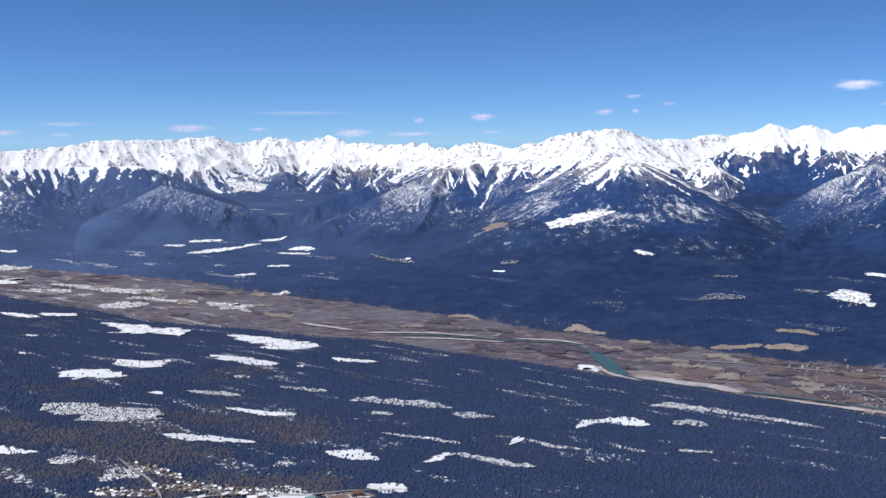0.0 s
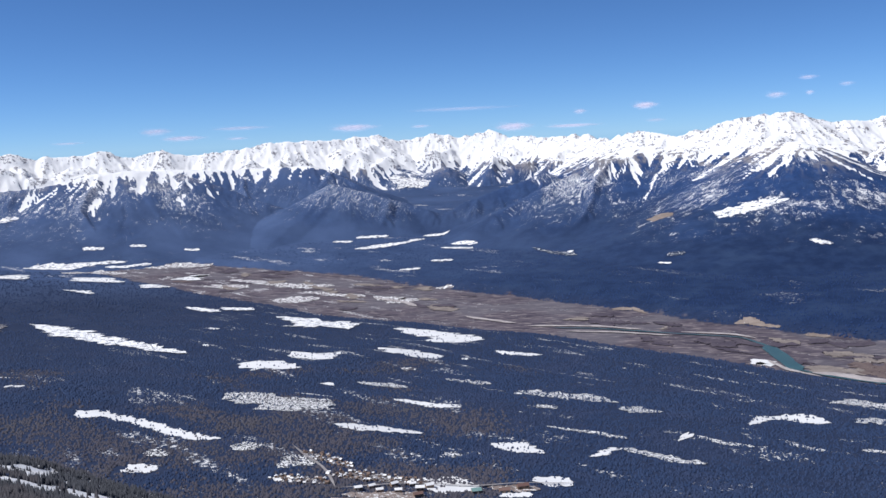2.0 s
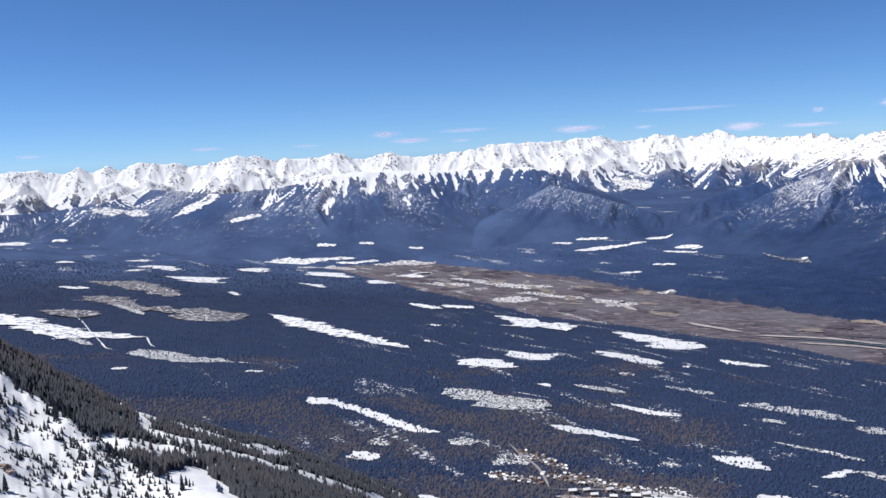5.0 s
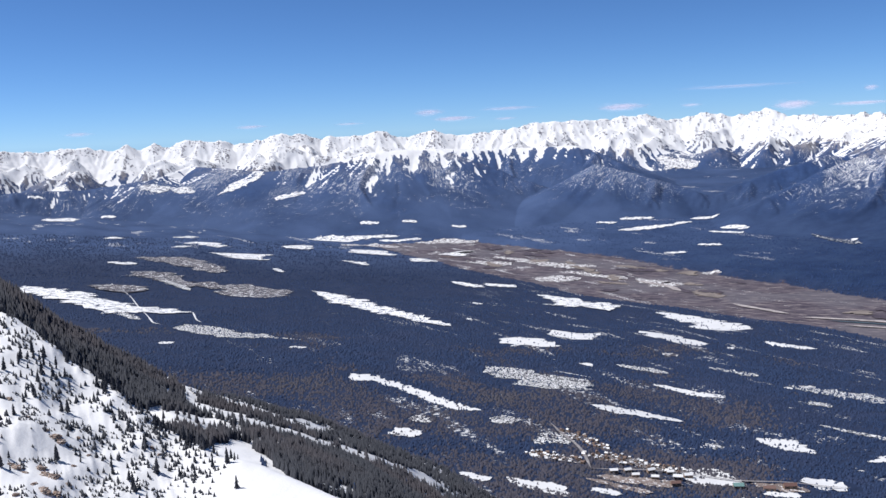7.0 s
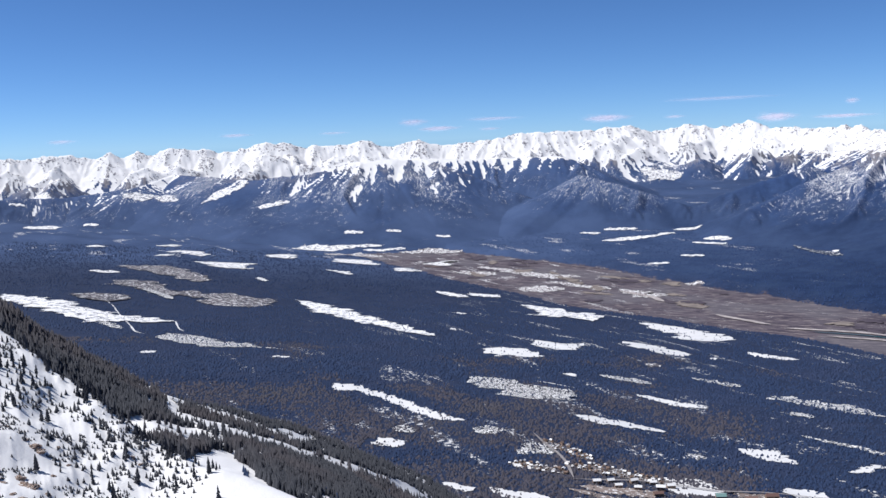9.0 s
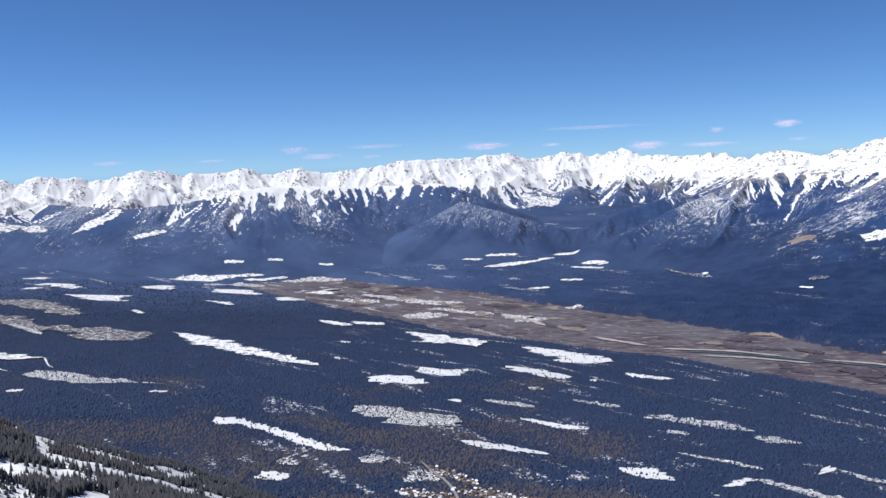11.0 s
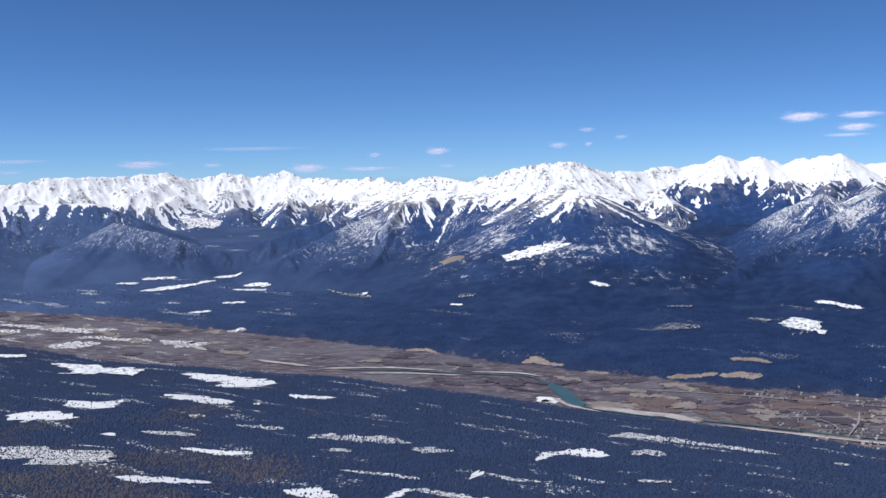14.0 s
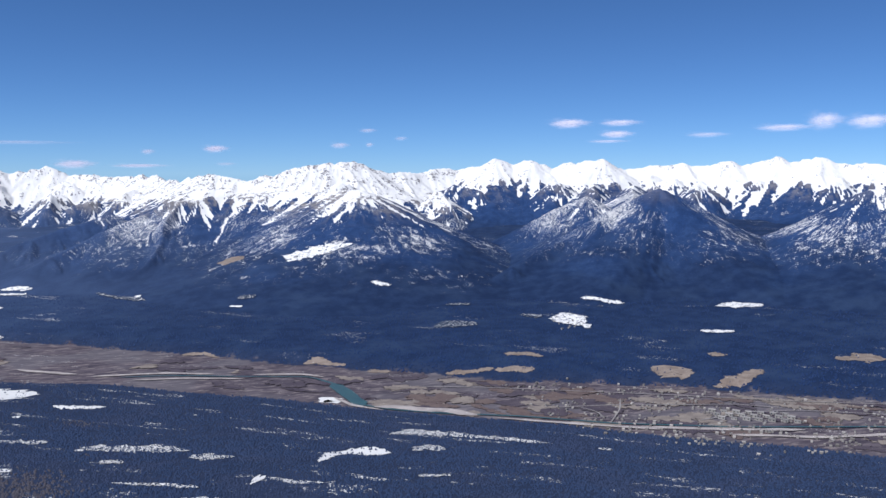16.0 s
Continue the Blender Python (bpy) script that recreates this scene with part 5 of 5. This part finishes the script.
ski_run((-186, 251, 22), (-176, 248, 31), (-165, 244, 30), (-160, 249, 35), (-156, 256, 40), (-151, 269, 29), (-152, 296, 24), (-149, 312, 21), (-149, 328, 12), (-143, 353, 18))
ski_run((-207, 270, 6), (-334, 461, 117), (-318, 461, 260))
ski_run((-201, 293, 33), (-192, 291, 55), (-186, 298, 44))
ski_run((-187, 306, 15), (-191, 327, 16), (-196, 349, 5))
ski_run((-153, 172, 3), (-171, 200, 19), (-168, 201, 64), (-169, 208, 15), (-152, 192, 4))
ski_run((-154, 196, 5), (-158, 212, 15), (-154, 211, 16))
ski_run((-537, 545, 260), (-516, 540, 260))
ski_run((-185, 553, 12), (-164, 547, 16), (-140, 540, 14))
ski_run((-86, 617, 17), (-65, 629, 31), (-43, 617, 12))


def crown_bmesh(rnd, tall, tiers):
    """A ragged conifer crown of drooping tiers."""
    bm = bmesh.new()
    for i in range(tiers):
        k = i / tiers
        low, high = tall * (0.10 + 0.80 * k), tall * min(1.0, 0.10 + 0.80 * k + 0.34)
        rad = tall * 0.17 * (1 - k) ** 0.85 + tall * 0.03
        n = 8
        tip = bm.verts.new((rnd.uniform(-0.02, 0.02) * tall, rnd.uniform(-0.02, 0.02) * tall, high))
        ring = []
        for j in range(n):
            a = 2 * math.pi * (j + 0.5 * (i % 2)) / n + rnd.uniform(-0.15, 0.15)
            q = rad * (rnd.uniform(0.9, 1.25) if j % 2 else rnd.uniform(0.5, 0.75))
            ring.append(bm.verts.new((q * math.cos(a), q * math.sin(a), low - rnd.uniform(0.0, 0.05) * tall)))
        for j in range(n):
            bm.faces.new((ring[j], ring[(j + 1) % n], tip))
    return bm


def conifer(rnd, tall, label):
    tree = tagged(new("conifer"), label, "tree", "conifers on the near slope")
    bm = bmesh.new()
    bmesh.ops.create_cone(bm, segments=6, radius1=tall * 0.035, radius2=tall * 0.008, depth=tall * 0.95, matrix=Matrix.Translation((0, 0, tall * 0.40)))
    part("trunk", bm, BARK, tree)
    part("crown", crown_bmesh(rnd, tall, 5), NEEDLES, tree)
    return tree


shapes = random.Random(71)
kinds = [conifer(shapes, 1.75, "dark subalpine fir standing in deep snow") for _ in range(5)]
kinds += [conifer(shapes, 0.8, "small stunted fir poking out of snow") for _ in range(3)]
bb = np.random.default_rng(72)
made = 0
while made < 290:
    b = bb.uniform(-48.5, -35.0)
    rim = rim_of(NEAR_SPUR, b)
    r = rim - 95 * bb.random() ** 1.6 * ease(-32, -38, b) - 3
    if made < 95:
        r = rim + bb.uniform(-7, 3)
    x, y = r * math.sin(radians(b)), r * math.cos(radians(b))
    clump = layers(x / 13, y / 13, 3, 81)
    bowl = ease(45, 8, rim - r) * ease(-36, -38.5, b) if b > -41 else 1.0
    if made < 95 or clump + 0.75 * bb.random() - 0.35 > 0.42 - 0.2 * bowl and bb.random() < 0.25 + 0.75 * bowl:
        kind = kinds[bb.integers(0, 8)]
        ob = copy_thing(kind, pose(x, y, float(land_height(x, y)) - 0.05, bb.uniform(-4, 4), bb.uniform(-4, 4), bb.uniform(0, 360)))
        s = bb.uniform(0.8, 2.3)
        ob.scale = (s, s, s)
        made += 1
for kind in kinds:
    drop_pattern(kind)


# how far the open snow reaches from the rim of the near slope towards the woods, by bearing
BOWL_EDGE = ((-50, -42, -40, -38.5, -37, -35.5, -34.5, -33.5, -32.2, -30, -15), (4, 5, 10, 16, 14, 44, 54, 34, 14, 6, 0))


def on_spur(x, y, r, b, rnd):
    deg = np.degrees(b)
    rim = rim_of(FOREST_SPUR, deg)
    edge = np.interp(deg, BOWL_EDGE[0], BOWL_EDGE[1]) + 8 * layers(x / 12, y / 12, 3, 89)
    front = (r > rim_of(NEAR_SPUR, deg) + edge) & (r < rim + 2)
    clump = layers(x / 22, y / 22, 3, 83)
    cover = 0.72 - 0.55 * ease(0.1, 0.5, clump) * ease(-42, -39, np.degrees(b))
    return front & (rnd.random(len(x)) < cover)


def behind_rim(x, y, r, b, rnd):
    return (r > rim_of(FOREST_SPUR, np.degrees(b)) + 2) & (r < 485)


def spur_tail(x, y, r, b, rnd):
    deg = np.degrees(b)
    clump = layers(x / 9, y / 9, 3, 85)
    return (deg > -34.5) & (clump > 0.34) & (r > 195)


wood("spur_forest", 200, 500, 0.0027, 2.9, "tall dark conifers between the ski runs", 211, sides=7, mat=NEEDLES, fits=on_spur, b0=-50, b1=-14, slim=0.62)
wood("hillside_forest", 300, 485, 0.0075, 3.4, "bare and evergreen trees on the shaded hillside", 212, sides=6, mat=BARE, fits=behind_rim, b0=-50, b1=-10)
wood("bowl_trees", 190, 330, 0.012, 2.0, "scattered conifers at the foot of the snow bowl", 213, sides=7, fits=spur_tail, b0=-34, b1=-14, slim=0.7)


def on_face(x, y, r, b, rnd):
    deg = np.degrees(b)
    rim = rim_of(NEAR_SPUR, deg)
    clump = 0.6 * layers(x / 15, y / 15, 3, 81) + 0.5 * layers(x / 4, y / 4, 2, 87)
    low = ease(75, 10, rim - r)
    return (r < rim + 6) & (deg < -34) & (clump > 0.10 - 0.25 * low) & (rnd.random(len(x)) < np.where(deg > -41, ease(45, 8, rim - r) * ease(-35.5, -38, deg), 0.6 + 0.4 * low))


wood("slope_scrub", 130, 300, 0.0062, 1.3, "stunted firs and scrub half buried in snow", 214, sides=7, mat=NEEDLES, fits=on_face, b0=-50, b1=-32, slim=0.75)


def brushy(x, y, r, b, rnd):
    deg = np.degrees(b)
    clump = 0.7 * layers(x / 11, y / 11, 3, 181) + 0.5 * layers(x / 3.5, y / 3.5, 2, 187)
    return (r < rim_of(NEAR_SPUR, deg) + 5) & (clump > 0.22) & (rnd.random(len(x)) < ease(-36.5, -40, deg))


wood("slope_brush", 130, 300, 0.0038, 0.7, "low dark brush poking through the snow", 215, sides=6, mat=NEEDLES, fits=brushy, b0=-50, b1=-35, slim=1.1)

k = Nodes("brown_rock", 0.9, 0.2)
c = k.mix(k.step(k.noise(k.own(), 0.9, 5, 0.7), 0.3, 0.7), (0.20, 0.14, 0.11), (0.34, 0.26, 0.21))
up = k.n.new("ShaderNodeSeparateXYZ")
k.l.new(k.n.new("ShaderNodeNewGeometry").outputs["Normal"], up.inputs[0])
k.bump(k.noise(k.own(), 2.5, 5, 0.7), 0.8, 0.3)
ROCK = k.colour(k.mix(k.step(k.math("ADD", up.outputs[2], k.math("MULTIPLY", k.noise(k.own(), 2.0, 3), 0.4)), 1.12, 1.26), c, SNOW))


def boulder(b, r, size, seed):
    rnd = random.Random(seed)
    bm = bmesh.new()
    bmesh.ops.create_icosphere(bm, subdivisions=4, radius=1.0)
    off = Vector((rnd.uniform(0, 50), rnd.uniform(0, 50), 0))
    for v in bm.verts:
        cell = noise.cell(v.co * 2.2 + off)
        v.co *= 1 + 0.35 * noise.fractal(v.co * 1.6 + off, 0.9, 2.1, 4) + 0.12 * cell
        v.co.x *= 1.4
        v.co.z *= 0.75
    ob = part("rock_outcrop", bm, ROCK, None, "brown rock outcrop breaking through the snow")
    x, y = r * math.sin(radians(b)), r * math.cos(radians(b))
    ob.matrix_world = pose(x, y, float(land_height(x, y)) - 0.3 * size, rnd.uniform(-20, 20), rnd.uniform(-20, 20), rnd.uniform(0, 360)) @ Matrix.Diagonal((size, size, size, 1))
    return tagged(ob, "", "rock", "outcrops on the near slope")


boulder(-45.4, 206, 1.06, 3)
boulder(-45.1, 205, 0.84, 4)
boulder(-45.8, 208, 0.50, 5)
boulder(-47.6, 194, 1.06, 6)
boulder(-47.1, 192, 0.59, 7)
boulder(-46.3, 195, 0.94, 8)
boulder(-45.9, 192, 1.11, 9)
boulder(-45.5, 191, 0.78, 10)
boulder(-46.2, 185, 1.14, 11)
boulder(-45.6, 185, 0.89, 12)
boulder(-44.9, 190, 0.52, 13)
boulder(-47.8, 195, 0.60, 14)
boulder(-44.1, 209, 0.43, 15)
boulder(-40.1, 208, 0.57, 16)
boulder(-39.7, 206, 0.49, 17)
boulder(-47.5, 221, 0.61, 18)
boulder(-46.7, 213, 0.51, 19)
boulder(-43.6, 203, 0.42, 20)
boulder(-46.7, 187, 0.58, 21)
boulder(-47.6, 182, 0.62, 22)
boulder(-44.5, 197, 0.47, 23)
